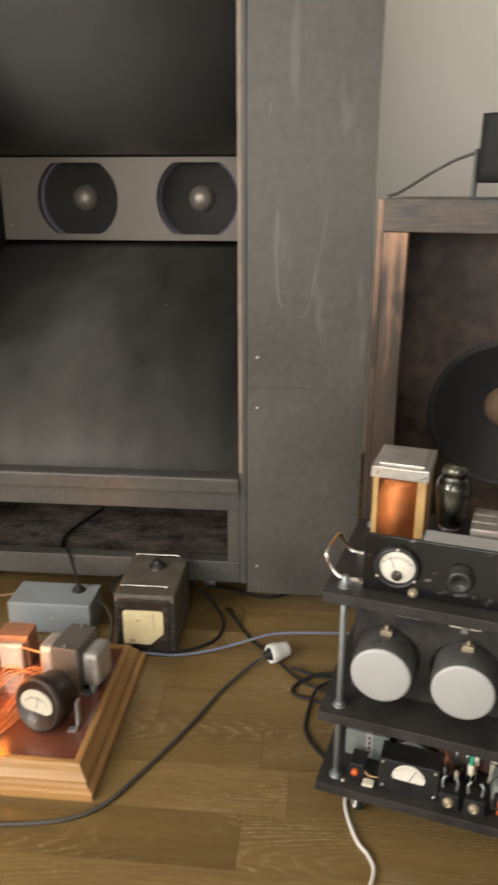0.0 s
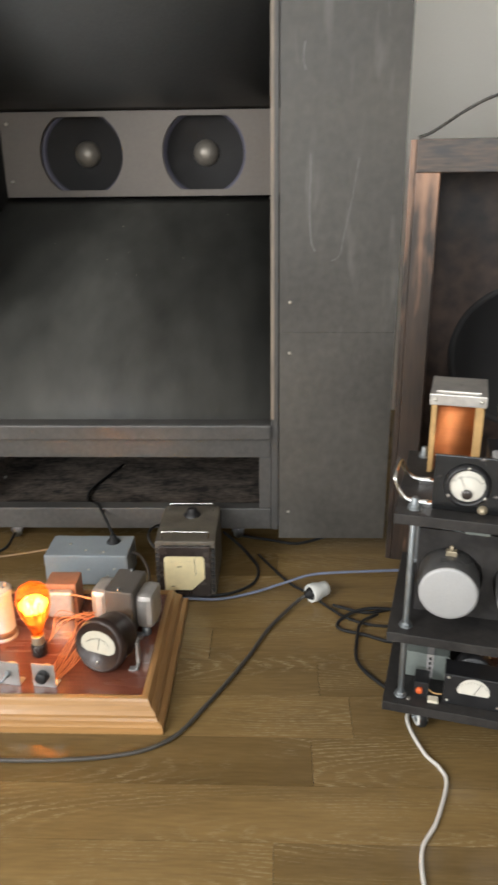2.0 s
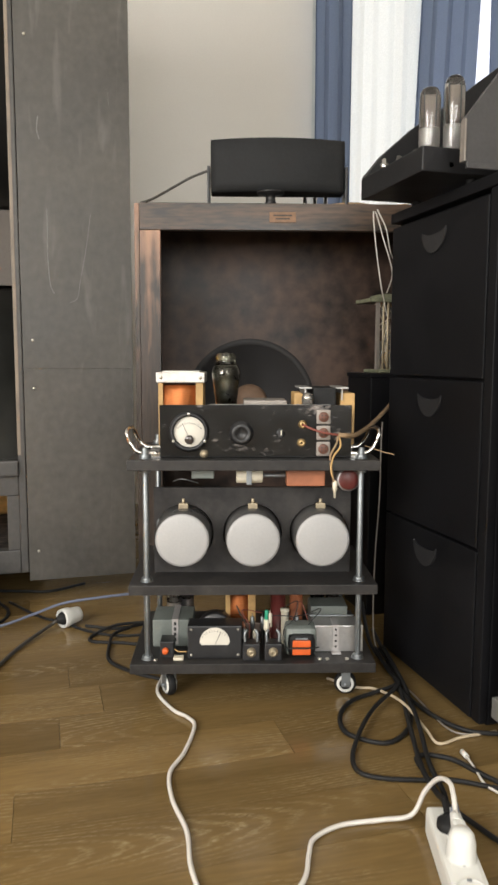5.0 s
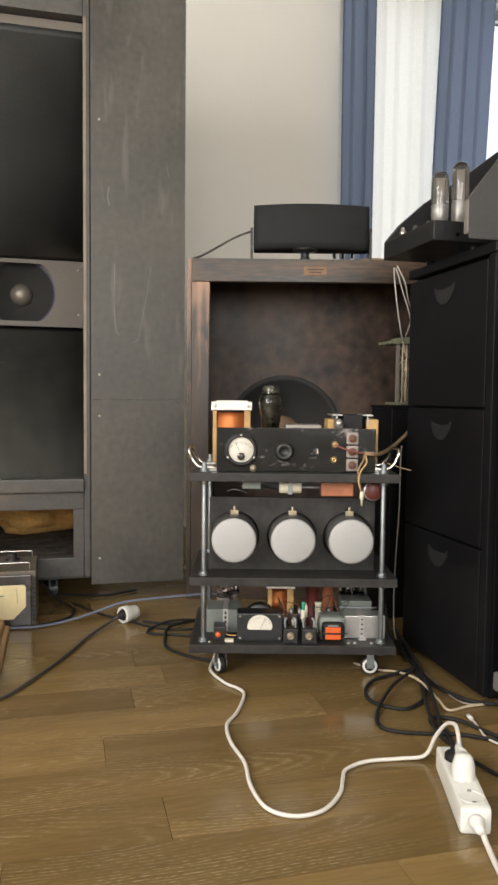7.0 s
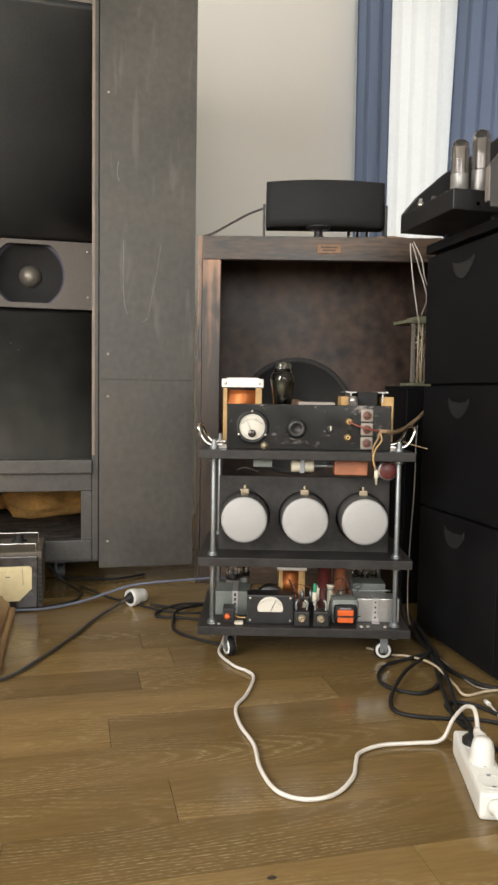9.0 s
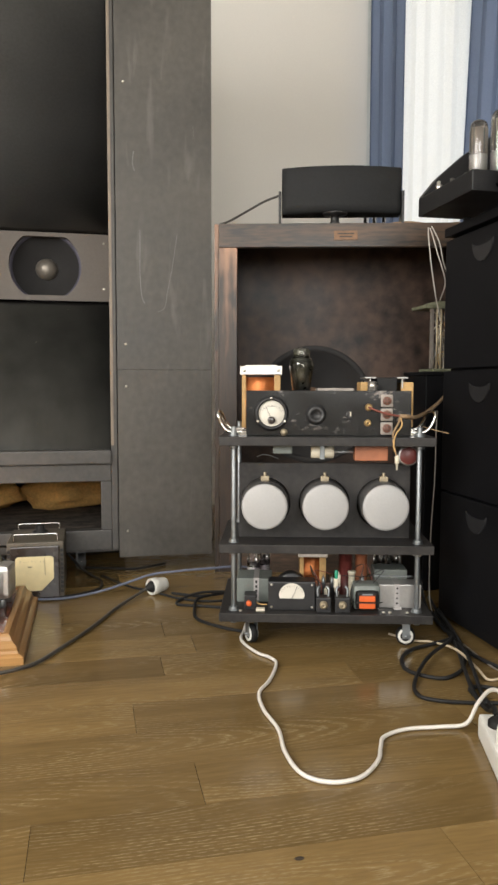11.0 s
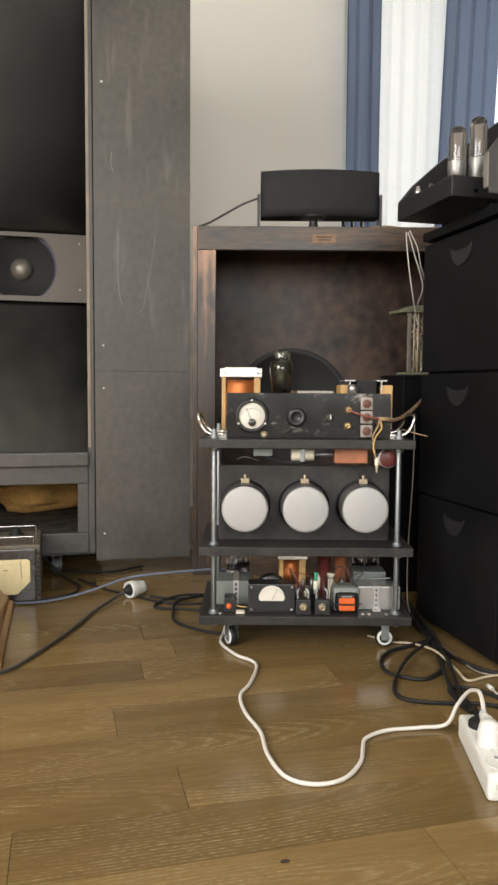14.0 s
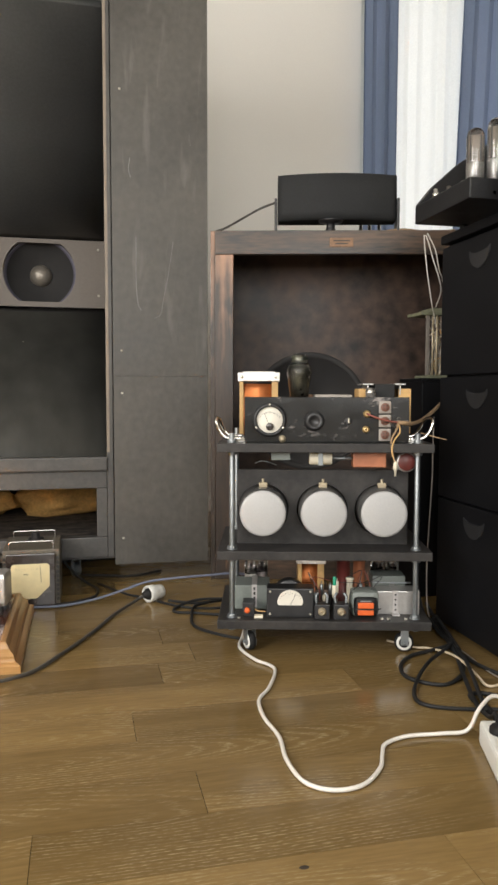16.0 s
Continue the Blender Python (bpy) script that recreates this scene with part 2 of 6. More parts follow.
BRASS = mat("aged_brass", (0.60, 0.42, 0.20), 0.38, 0.85, vary=0.25, scale=60)
PLATE = mat("trolley_black_board", (0.021, 0.020, 0.020), 0.5, vary=0.35, scale=18, grain=90, other=(0.046, 0.042, 0.039), bump=0.2, spec=0.35)
GLOSS = mat("glossy_black_panel", (0.007, 0.007, 0.007), 0.20, vary=0.4, scale=14, grain=110, bump=0.03, rvary=0.14, span=(0.585, 0.70), other=(0.26, 0.23, 0.21), stretch=(0.8, 1, 1.5))
BLACK = mat("black_plastic", (0.013, 0.013, 0.014), 0.42, vary=0.3, scale=30)
PULL = mat("dark_grey_pull", (0.020, 0.020, 0.021), 0.38, vary=0.2)
MATTE = mat("matt_black_horn", (0.016, 0.017, 0.018), 0.72, vary=0.3, scale=10, grain=150, spec=0.3)
DULLRED = mat("dull_red_wire", (0.22, 0.06, 0.04), 0.6, vary=0.2)
RUBBER = mat("black_rubber", (0.013, 0.013, 0.013), 0.6, vary=0.3, scale=50, spec=0.3)
BAKE = mat("brown_black_bakelite", (0.030, 0.023, 0.020), 0.25, vary=0.3, scale=30, coat=0.3)
MBAKE = mat("red_brown_bakelite", (0.030, 0.018, 0.014), 0.38, vary=0.35, scale=18, grain=60, bump=0.1)
CANPAINT = mat("grey_black_enamel", (0.085, 0.083, 0.080), 0.32, vary=0.3, scale=14, grain=80)
BELL = mat("dull_nickel_end_bell", (0.62, 0.59, 0.55), 0.34, 0.7, vary=0.15, scale=30)
ZINC = mat("zinc_plated_rod", (0.27, 0.29, 0.30), 0.44, 0.85, vary=0.15, scale=40, grain=300)
CHROME = mat("chrome", (0.66, 0.65, 0.63), 0.16, 1.0, vary=0.06, rvary=0.06)
ALU = mat("brushed_aluminium", (0.46, 0.45, 0.435), 0.40, 0.75, vary=0.12, scale=8, grain=160, stretch=(1, 8, 1))
LIGHTALU = mat("matt_aluminium_disc", (0.40, 0.398, 0.395), 0.55, 0.2, vary=0.07, scale=12, grain=200, bump=0.1)
GREYPAINT = mat("hammered_grey_paint", (0.24, 0.27, 0.29), 0.42, vary=0.14, scale=8, grain=220, bump=0.2)
GREYGREEN = mat("grey_green_paint", (0.16, 0.18, 0.165), 0.45, vary=0.15, scale=10, grain=220, bump=0.2)
COPPER = mat("copper_winding", (0.52, 0.175, 0.055), 0.32, 0.75, vary=0.25, scale=6, grain=260, stretch=(0.5, 0.5, 6), bump=0.5)
YELLOW = mat("yellow_bobbin_board", (0.50, 0.31, 0.12), 0.6, vary=0.25, scale=14, grain=90)
ORANGE = mat("orange_tape", (0.66, 0.115, 0.02), 0.45, vary=0.12, scale=20)
ORANGEBOX = mat("orange_brown_case", (0.36, 0.13, 0.06), 0.5, vary=0.2, scale=20)
REDDISC = mat("dark_red_end_cap", (0.12, 0.026, 0.022), 0.4, vary=0.25, scale=40)
CREAM = mat("cream_ceramic", (0.68, 0.63, 0.50), 0.5, vary=0.12, scale=20)
DIAL = mat("meter_dial_white", (0.66, 0.63, 0.55), 0.6, vary=0.05, scale=20, bump=0.02)
DIMDIAL = mat("greyed_dial", (0.50, 0.47, 0.38), 0.5, vary=0.08, scale=20, bump=0.02)
OLDDIAL = mat("yellowed_dial", (0.72, 0.62, 0.36), 0.6, vary=0.12, scale=12, bump=0.02)
WHITE = mat("white_plastic", (0.70, 0.70, 0.66), 0.38, vary=0.05, scale=20, bump=0.03)
WHITECORD = mat("white_cord", (0.66, 0.63, 0.58), 0.5, vary=0.06, scale=30, bump=0.03)
GREYCORD = mat("dark_grey_cord", (0.055, 0.050, 0.043), 0.5, vary=0.2, scale=30)
CREAMCORD = mat("beige_cord_sheath", (0.52, 0.43, 0.30), 0.55, vary=0.1, scale=60)
BLUECORD = mat("blue_grey_cord", (0.14, 0.16, 0.23), 0.5, vary=0.12, scale=30)
TANCORD = mat("braided_tan_cord", (0.30, 0.20, 0.11), 0.8, vary=0.3, scale=120, grain=500, bump=0.5)
REDWIRE = mat("red_wire", (0.55, 0.04, 0.02), 0.5, vary=0.15)
GREENWIRE = mat("green_wire", (0.03, 0.30, 0.18), 0.5, vary=0.15)
PLATEBRASS = mat("dull_brown_plate", (0.20, 0.115, 0.065), 0.5, 0.3, vary=0.25, scale=60)
FLANGE = mat("dull_grey_flange", (0.30, 0.27, 0.24), 0.5, 0.5, vary=0.2, scale=40)
INSERT = mat("brown_socket_insert", (0.13, 0.055, 0.035), 0.5, vary=0.2, scale=40)
COPPERWIRE = mat("orange_copper_wire", (0.62, 0.27, 0.12), 0.4, 0.3, vary=0.15)
PINE = mat("varnished_pine", (0.37, 0.20, 0.07), 0.36, vary=0.24, scale=3, grain=40, stretch=(0.4, 6, 6), coat=0.12, bump=0.05)
PINE_Y = mat("varnished_pine_side", (0.38, 0.205, 0.075), 0.36, vary=0.24, scale=3, grain=40, stretch=(6, 0.4, 6), coat=0.12, bump=0.05)
MAHOG = mat("red_mahogany_panel", (0.135, 0.046, 0.028), 0.26, vary=0.3, scale=3, grain=40, stretch=(0.5, 5, 5), coat=0.5, bump=0.04)
LAMINATE = mat("iron_laminations", (0.17, 0.125, 0.10), 0.5, 0.4, vary=0.2, scale=6, grain=400, stretch=(1, 6, 0.3), bump=0.3)
GREYIRON = mat("grey_iron_laminations", (0.15, 0.135, 0.12), 0.42, 0.4, vary=0.2, scale=6, grain=300, stretch=(6, 1, 0.3), bump=0.25)
CANWHITE = mat("pale_aluminium_can", (0.47, 0.45, 0.44), 0.45, 0.35, vary=0.10, scale=16, grain=120)
TUBESILVER = mat("silvered_tube_foot", (0.86, 0.84, 0.80), 0.35, 0.25, vary=0.12, scale=40)
TUBEGREY = mat("tan_grey_anode", (0.52, 0.46, 0.40), 0.5, 0.1, vary=0.2, scale=40)
CARDBOX = mat("brown_painted_case", (0.30, 0.145, 0.085), 0.4, vary=0.2, scale=20)
OLDBLACK = mat("worn_black_wrinkle_paint", (0.072, 0.062, 0.048), 0.55, vary=0.35, scale=14, grain=260, bump=0.5, other=(0.17, 0.148, 0.112))
DRAWER = mat("black_laminate", (0.0062, 0.0063, 0.0074), 0.46, vary=0.35, scale=5, grain=200, bump=0.05, spec=0.24)
AMP = mat("amplifier_black_paint", (0.011, 0.011, 0.012), 0.45, vary=0.3, scale=12, grain=160)
AMPGREY = mat("amplifier_side_panel", (0.050, 0.049, 0.050), 0.45, vary=0.2, scale=8, grain=160)
STEEL = mat("pale_grey_steel", (0.15, 0.15, 0.142), 0.45, 0.1, vary=0.1, scale=5, grain=150)
PCB = mat("green_circuit_board", (0.155, 0.16, 0.105), 0.5, vary=0.3, scale=60)
GLASS = glass("clear_glass")
SMOKE = glass("smoked_tube_glass", (0.62, 0.63, 0.57))
AMBER = glass("amber_bulb_glass", (1.0, 0.44, 0.07), 0.03)
an, al = AMBER.node_tree.nodes, AMBER.node_tree.links
haze, amix = an.new("ShaderNodeBsdfTranslucent"), an.new("ShaderNodeMixShader")
haze.inputs["Color"].default_value = (1.0, 0.30, 0.035, 1)
amix.inputs["Fac"].default_value = 0.05
al.new(an["Principled BSDF"].outputs[0], amix.inputs[1])
al.new(haze.outputs[0], amix.inputs[2])
al.new(amix.outputs[0], an["Material Output"].inputs["Surface"])
GETTER = mat("silver_getter", (0.42, 0.40, 0.37), 0.26, 0.85, vary=0.3, scale=50)
ANODE = mat("grey_anode_metal", (0.17, 0.165, 0.15), 0.30, 0.8, vary=0.3, scale=60)
FILAMENT = glow("filament", (1.0, 0.60, 0.24), 150.0)
BLUECLOTH = cloth("blue_curtain_cloth", (0.19, 0.235, 0.335), 0.25)
SHEER = cloth("white_sheer_cloth", (0.86, 0.85, 0.80), 0.55)
INK = mat("dial_ink", (0.02, 0.02, 0.02), 0.6)

# ---- mesh helpers ----


def box(bm, x0, x1, y0, y1, z0, z1, bevel=0.0, m=None):
    r = bmesh.ops.create_cube(bm, size=1.0)
    vs = r["verts"]
    for v in vs:
        v.co = Vector(((x0 + x1) / 2 + v.co.x * (x1 - x0), (y0 + y1) / 2 + v.co.y * (y1 - y0), (z0 + z1) / 2 + v.co.z * (z1 - z0)))
    if bevel:
        es = list({e for v in vs for e in v.link_edges})
        r2 = bmesh.ops.bevel(bm, geom=es, offset=bevel, segments=2, affect="EDGES", profile=0.6)
        vs = list({v for f in r2["faces"] for v in f.verts} | {v for v in vs if v.is_valid})
    if m is not None:
        bmesh.ops.transform(bm, matrix=m, verts=vs)
    return bm


def lathe(bm, profile, at=(0, 0, 0), axis="z", seg=28, m=None):
    """Spin (radius, height) pairs round an axis through at."""
    turn = {"z": Matrix(), "y": Matrix.Rotation(radians(-90), 4, "X"), "x": Matrix.Rotation(radians(90), 4, "Y")}[axis]
    base = Matrix.Translation(at) @ turn
    if m is not None:
        base = m @ base
    rings = []
    for r, h in profile:
        if r < 1e-6:
            rings.append([bm.verts.new(base @ Vector((0, 0, h)))])
        else:
            rings.append([bm.verts.new(base @ Vector((r * math.cos(2 * math.pi * k / seg), r * math.sin(2 * math.pi * k / seg), h))) for k in range(seg)])
    for a, b in zip(rings, rings[1:]):
        for k in range(seg):
            j = (k + 1) % seg
            if len(a) == 1 and len(b) == 1:
                continue
            if len(a) == 1:
                fc = bm.faces.new((a[0], b[k], b[j]))
            elif len(b) == 1:
                fc = bm.faces.new((a[k], a[j], b[0]))
            else:
                fc = bm.faces.new((a[k], a[j], b[j], b[k]))
            fc.smooth = True
    return bm


def cyl(bm, at, r, h, axis="z", seg=24, edge=0.0, m=None):
    e = edge or min(r, abs(h)) * 0.08
    return lathe(bm, [(0, 0), (r - e, 0), (r, e), (r, h - e), (r - e, h), (0, h)], at, axis, seg, m)


def glide(pts, steps=8):
    """A smooth line through points."""
    p = [Vector(q) for q in pts]
    p = [2 * p[0] - p[1]] + p + [2 * p[-1] - p[-2]]
    out = []
    for k in range(1, len(p) - 2):
        a, b, c, d = p[k - 1 : k + 3]
        for s in range(steps):
            t = s / steps
            out.append(0.5 * (2 * b + (c - a) * t + (2 * a - 5 * b + 4 * c - d) * t * t + (3 * b - a - 3 * c + d) * t ** 3))
    return out + [p[-2]]


def sweep(bm, pts, r, seg=8, smooth=True, steps=8):
    """A round cord along points."""
    line = glide(pts, steps) if smooth else [Vector(q) for q in pts]
    up = Vector((0, 0, 1))
    rings = []
    side = None
    for k, q in enumerate(line):
        way = (line[min(k + 1, len(line) - 1)] - line[max(k - 1, 0)]).normalized()
        if side is None:
            side = way.cross(up if abs(way.z) < 0.9 else Vector((1, 0, 0))).normalized()
        else:
            side = (side - way * side.dot(way)).normalized()
        over = side.cross(way)
        rings.append([bm.verts.new(q + r * (math.cos(2 * math.pi * j / seg) * side + math.sin(2 * math.pi * j / seg) * over)) for j in range(seg)])
    for a, b in zip(rings, rings[1:]):
        for j in range(seg):
            i = (j + 1) % seg
            bm.faces.new((a[j], a[i], b[i], b[j])).smooth = True
    bm.faces.new(rings[0][::-1])
    bm.faces.new(rings[-1])
    return bm


def extrude_profile(bm, pts, lo, hi, place):
    """A closed outline pts (u, v) carried from lo to hi; place(u, v, w) gives the point."""
    a = [bm.verts.new(place(u, v, lo)) for u, v in pts]
    b = [bm.verts.new(place(u, v, hi)) for u, v in pts]
    n = len(pts)
    for k in range(n):
        bm.faces.new((a[k], a[(k + 1) % n], b[(k + 1) % n], b[k]))
    bm.faces.new(a[::-1])
    bm.faces.new(b)
    return bm


def B():
    return bmesh.new()


def finish(name, bm, material, smooth_angle=None):
    bmesh.ops.recalc_face_normals(bm, faces=bm.faces)
    me = bpy.data.meshes.new(name)
    bm.to_mesh(me)
    bm.free()
    me.materials.append(material)
    return me


def part(name, bm, material, parent, label=""):
    ob = new(name, finish(name, bm, material))
    ob.parent = parent
    if label:
        tagged(ob, label)
    return ob


def solid(name, bm, material, label, category, group="", kind="", m=None):
    ob = new(name, finish(name, bm, material))
    if m is not None:
        ob.matrix_basis = m
    return tagged(ob, label, category, group, kind)


def thing(name, m, label, category, group="", kind=""):
    ob = new(name)
    ob.empty_display_size = 0.05
    ob.matrix_basis = m
    return tagged(ob, label, category, group, kind)

# ---- the room ----
XW, XE, YS, YN, ZC = -2.6, 2.7, -3.2, 3.25, 3.05


def wall(name, axis, at, thick, lo, hi, hole=None, label=""):
    """A wall along x ('y' = at) or along y ('x' = at), with one opening (lo, hi, sill, head)."""
    bm = B()
    pieces = [(lo, hi, 0, ZC)]
    if hole:
        a, b, s, h = hole
        pieces = [(lo, a, 0, ZC), (b, hi, 0, ZC), (a, b, 0, s), (a, b, h, ZC)]
    for u0, u1, z0, z1 in pieces:
        if axis == "y":
            box(bm, u0, u1, min(at, at + thick), max(at, at + thick), z0, z1)
        else:
            box(bm, min(at, at + thick), max(at, at + thick), u0, u1, z0, z1)
    return solid(name, bm, WALL, label or "plain off-white plastered wall of the room", "wall", kind="structure")


wall("wall_north", "y", YN, 0.22, XW - 0.2, XE + 0.2, (1.05, 2.2, 0.75, 2.85), "off-white plastered wall behind the loudspeakers, with a curtained window")
wall("wall_south", "y", YS, -0.22, XW - 0.2, XE + 0.2, (-1.6, 0.6, 0.8, 2.5))
wall("wall_east", "x", XE, 0.2, YS, YN)
wall("wall_west", "x", XW, -0.2, YS, YN, (-1.7, -0.1, 0.8, 2.4))
bm = B()
box(bm, XW - 0.2, XE + 0.2, YS - 0.2, YN + 0.2, ZC, ZC + 0.15)
solid("ceiling", bm, CEIL, "plain white painted ceiling", "ceiling", kind="structure")
bm = B()
box(bm, XW - 0.2, XE + 0.2, YS - 0.2, YN + 0.2, -0.15, -0.014)
FLOOR = solid("floor", bm, GAP, "smoked oak plank floor with a satin finish", "floor", kind="structure")


def window(name, axis, at, lo, hi, sill, head, label):
    w = thing(name, Matrix(), label, "window", kind="structure")
    t = 0.05
    for nm, u0, u1, z0, z1 in (("window_frame", lo, lo + t, sill, head), ("window_frame", hi - t, hi, sill, head), ("window_frame", lo + t, hi - t, sill, sill + t),
                               ("window_frame", lo + t, hi - t, head - t, head), ("mullion", (lo + hi) / 2 - 0.03, (lo + hi) / 2 + 0.03, sill + t, head - t)):
        bm = B()
        if axis == "y":
            box(bm, u0, u1, at, at + 0.06, z0, z1, 0.004)
        else:
            box(bm, at, at + 0.06, u0, u1, z0, z1, 0.004)
        part(nm, bm, WHITE, w)
    return w


window("window_1", "y", YN + 0.08, 1.05, 2.2, 0.75, 2.85, "white framed window behind blue and white curtains")
window("window_2", "y", YS - 0.16, -1.6, 0.6, 0.8, 2.5, "white framed window in the far wall")
window("window_3", "x", XW - 0.16, -1.7, -0.1, 0.8, 2.4, "white framed window in the side wall")


def curtain(name, x0, x1, y, depth, folds, material, label, lean=0.0, z0=0.06, z1=2.95):
    """Hanging cloth with uneven pleats that gather a little towards the foot."""
    bm = B()
    rows, n = 14, folds * 12
    grid = []
    for r in range(rows + 1):
        s = r / rows
        z = z1 + (z0 - z1) * s
        line = []
        for k in range(n + 1):
            u = k / n
            ph = 2 * math.pi * folds * u + 0.5 * math.sin(5.1 * u + s)
            d = depth * (0.75 + 0.25 * math.sin(2.7 * u * folds + 1.3)) * (0.8 + 0.3 * s)
            x = x0 + (x1 - x0) * (0.5 + (u - 0.5) * (1 - 0.06 * s)) + lean * s + 0.3 * d * math.sin(2 * ph)
            line.append(bm.verts.new((x, y + d * math.sin(ph), z)))
        grid.append(line)
    for a, b in zip(grid, grid[1:]):
        for k in range(n):
            bm.faces.new((a[k], a[k + 1], b[k + 1], b[k])).smooth = True
    return solid(name, bm, material, label, "curtain")


curtain("curtain", 1.018, 1.203, 3.13, 0.024, 3, BLUECLOTH, "blue cloth curtain hanging in pleats beside a white sheer")
curtain("sheer_curtain", 1.13, 1.66, 3.19, 0.012, 7, SHEER, "white sheer curtain glowing with daylight", lean=-0.02)
curtain("curtain", 1.566, 1.885, 3.12, 0.024, 4, BLUECLOTH, "blue cloth curtain drawn across the bright window", lean=-0.11)
curtain("curtain", 1.925, 2.40, 3.14, 0.028, 5, BLUECLOTH, "blue cloth curtain at the window's end", lean=0.02)
bm = B()
cyl(bm, (0.85, 3.15, 2.975), 0.012, 1.7, "x")
solid("curtain_rail", bm, WHITE, "slim white curtain rail along the wall", "curtain rail")

# ---- horn loudspeaker ----
HX0, HX1 = -1.2425, -0.2600  # inner sides of the bell
HY, BY = 1.93, 2.78  # mouth and throat
LIP, THROAT0, THROAT1, HEAD = 0.404, 0.958, 1.240, 1.790
WINGTOP = 2.12

horn = thing("horn_loudspeaker", Matrix(), "tall dark grey wooden bass horn with two recessed woofers", "loudspeaker")


def wing(x0, x1):
    for z0, z1 in ((0.062, 0.6582), (0.6585, WINGTOP)):
        bm = B()
        box(bm, x0, x1, 1.900, 1.928, z0, z1, 0.0007)
        part("wing_panel", bm, HORN, horn, "dark grey board with pale vertical scuffs")


wing(-0.2765, 0.0215)
wing(-1.57, -1.2595)


def screws(parent, places, axis="y", r=0.0042):
    for p in places:
        bm = B()
        lathe(bm, [(0, -0.0016), (r * 0.7, -0.0015), (r, 0.0), (r, 0.003), (0, 0.003)], p, axis, 12)
        part("screw", bm, SCREW, parent)


screws(horn, [(-0.25, 1.899, z) for z in (0.146, 0.605, 0.737, 1.530)] + [(-1.284, 1.899, z) for z in (0.146, 0.605, 0.737, 1.530)]
       )

# frame of the mouth
for nm, x0, x1, z0, z1, y0 in (("frame_stile", -0.2985, -0.2785, 0.085, 1.90, 1.906), ("frame_stile", -1.2575, -1.2430, 0.085, 1.90, 1.906),
                               ("frame_rail", -1.2425, -0.2990, 1.838, 1.90, 1.908), ("frame_rail", -1.2425, -0.2990, 0.306, 0.3615, 1.910),
                               ("frame_rail", -1.2425, -0.2990, 0.085, 0.150, 1.910)):
    bm = B()
    box(bm, x0, x1, y0, y0 + 0.040, z0, z1, 0.003)
    part(nm, bm, STILE, horn)
for x0, x1 in ((-0.332, -0.2990), (-1.2425, -1.204)):
    bm = B()
    box(bm, x0, x1, 1.912, 1.95, 0.1505, 0.3055, 0.002)
    part("frame_post", bm, STILE, horn)
bm = B()
box(bm, -1.2440, -0.2975, 1.894, 1.905, 0.362, 0.406, 0.005)
box(bm, -1.2422, -0.2994, 1.9045, 1.9495, 0.362, 0.4055, 0.002)
part("mouth_lip", bm, STILE, horn, "rounded dark lip, worn along its edge")


def bell(name, z_mouth, z_throat, power, material, thick):
    """A curved board that swells from the throat to the mouth."""
    pts = []
    for k in range(25):
        s = (k / 24) ** 1.8
        rise = s ** power if power < 1 else 1 - (1 - s) ** power
        pts.append((HY + 0.02 + (BY - HY - 0.02) * s, z_mouth + (z_throat - z_mouth) * rise))
    outline = pts + [(y, z + thick) for y, z in reversed(pts)]
    bm = B()
    extrude_profile(bm, outline, HX0, HX1, lambda u, v, w: Vector((w, u, v)))
    ob = part(name, bm, material, horn)
    for p in ob.data.polygons:
        p.use_smooth = abs(p.normal.x) < 0.5
    return ob


bell("lower_bell", LIP - 0.002, THROAT0, 0.60, HORN_IN, -0.018)
bell("upper_bell", HEAD, THROAT1, 1.6, HORN_SHADE, 0.018)
# side boards in a much darker tone than the curved bell boards
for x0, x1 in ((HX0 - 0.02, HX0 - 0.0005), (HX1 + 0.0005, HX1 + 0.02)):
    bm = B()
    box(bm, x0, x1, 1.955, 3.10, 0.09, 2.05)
    part("side_wall", bm, HORN_SIDE, horn, "near-black inner side, darker than the bell")
bm = B()
box(bm, HX0, HX1, 1.955, 1.975, HEAD, 1.838)
part("head_strip", bm, BAFFLE, horn)


def cutout(cx, cz, r, half, n=40):
    """A circle cut off flat above and below."""
    return [(cx + r * math.cos(a), cz + max(-half, min(half, r * math.sin(a)))) for a in (2 * math.pi * k / n for k in range(n))]


DRIVERS = (-0.964, -0.535)
bm = B()
outer = [(HX0 + 0.001, THROAT0 + 0.002), (HX1 - 0.001, THROAT0 + 0.002), (HX1 - 0.001, THROAT1 - 0.002), (HX0 + 0.001, THROAT1 - 0.002)]
es = []
vs = [bm.verts.new((x, BY, z)) for x, z in outer]
es += [bm.edges.new((vs[k], vs[(k + 1) % 4])) for k in range(4)]
for cx in DRIVERS:
    lv = [bm.verts.new((x, BY, z)) for x, z in cutout(cx, 1.101, 0.146, 0.120)]
    es += [bm.edges.new((lv[k], lv[(k + 1) % len(lv)])) for k in range(len(lv))]
bmesh.ops.triangle_fill(bm, use_beauty=True, use_dissolve=True, edges=es)
bmesh.ops.solidify(bm, geom=bm.faces[:], thickness=0.018)
baffle = part("baffle_board", bm, BAFFLE, horn, "grey painted baffle with two flattened round openings")
front = min(v.co.y for v in baffle.data.vertices)
screws(baffle, [(x, front - 0.001, z) for x in (HX0 + 0.025, -0.297) for z in (1.012, 1.201)], r=0.006)
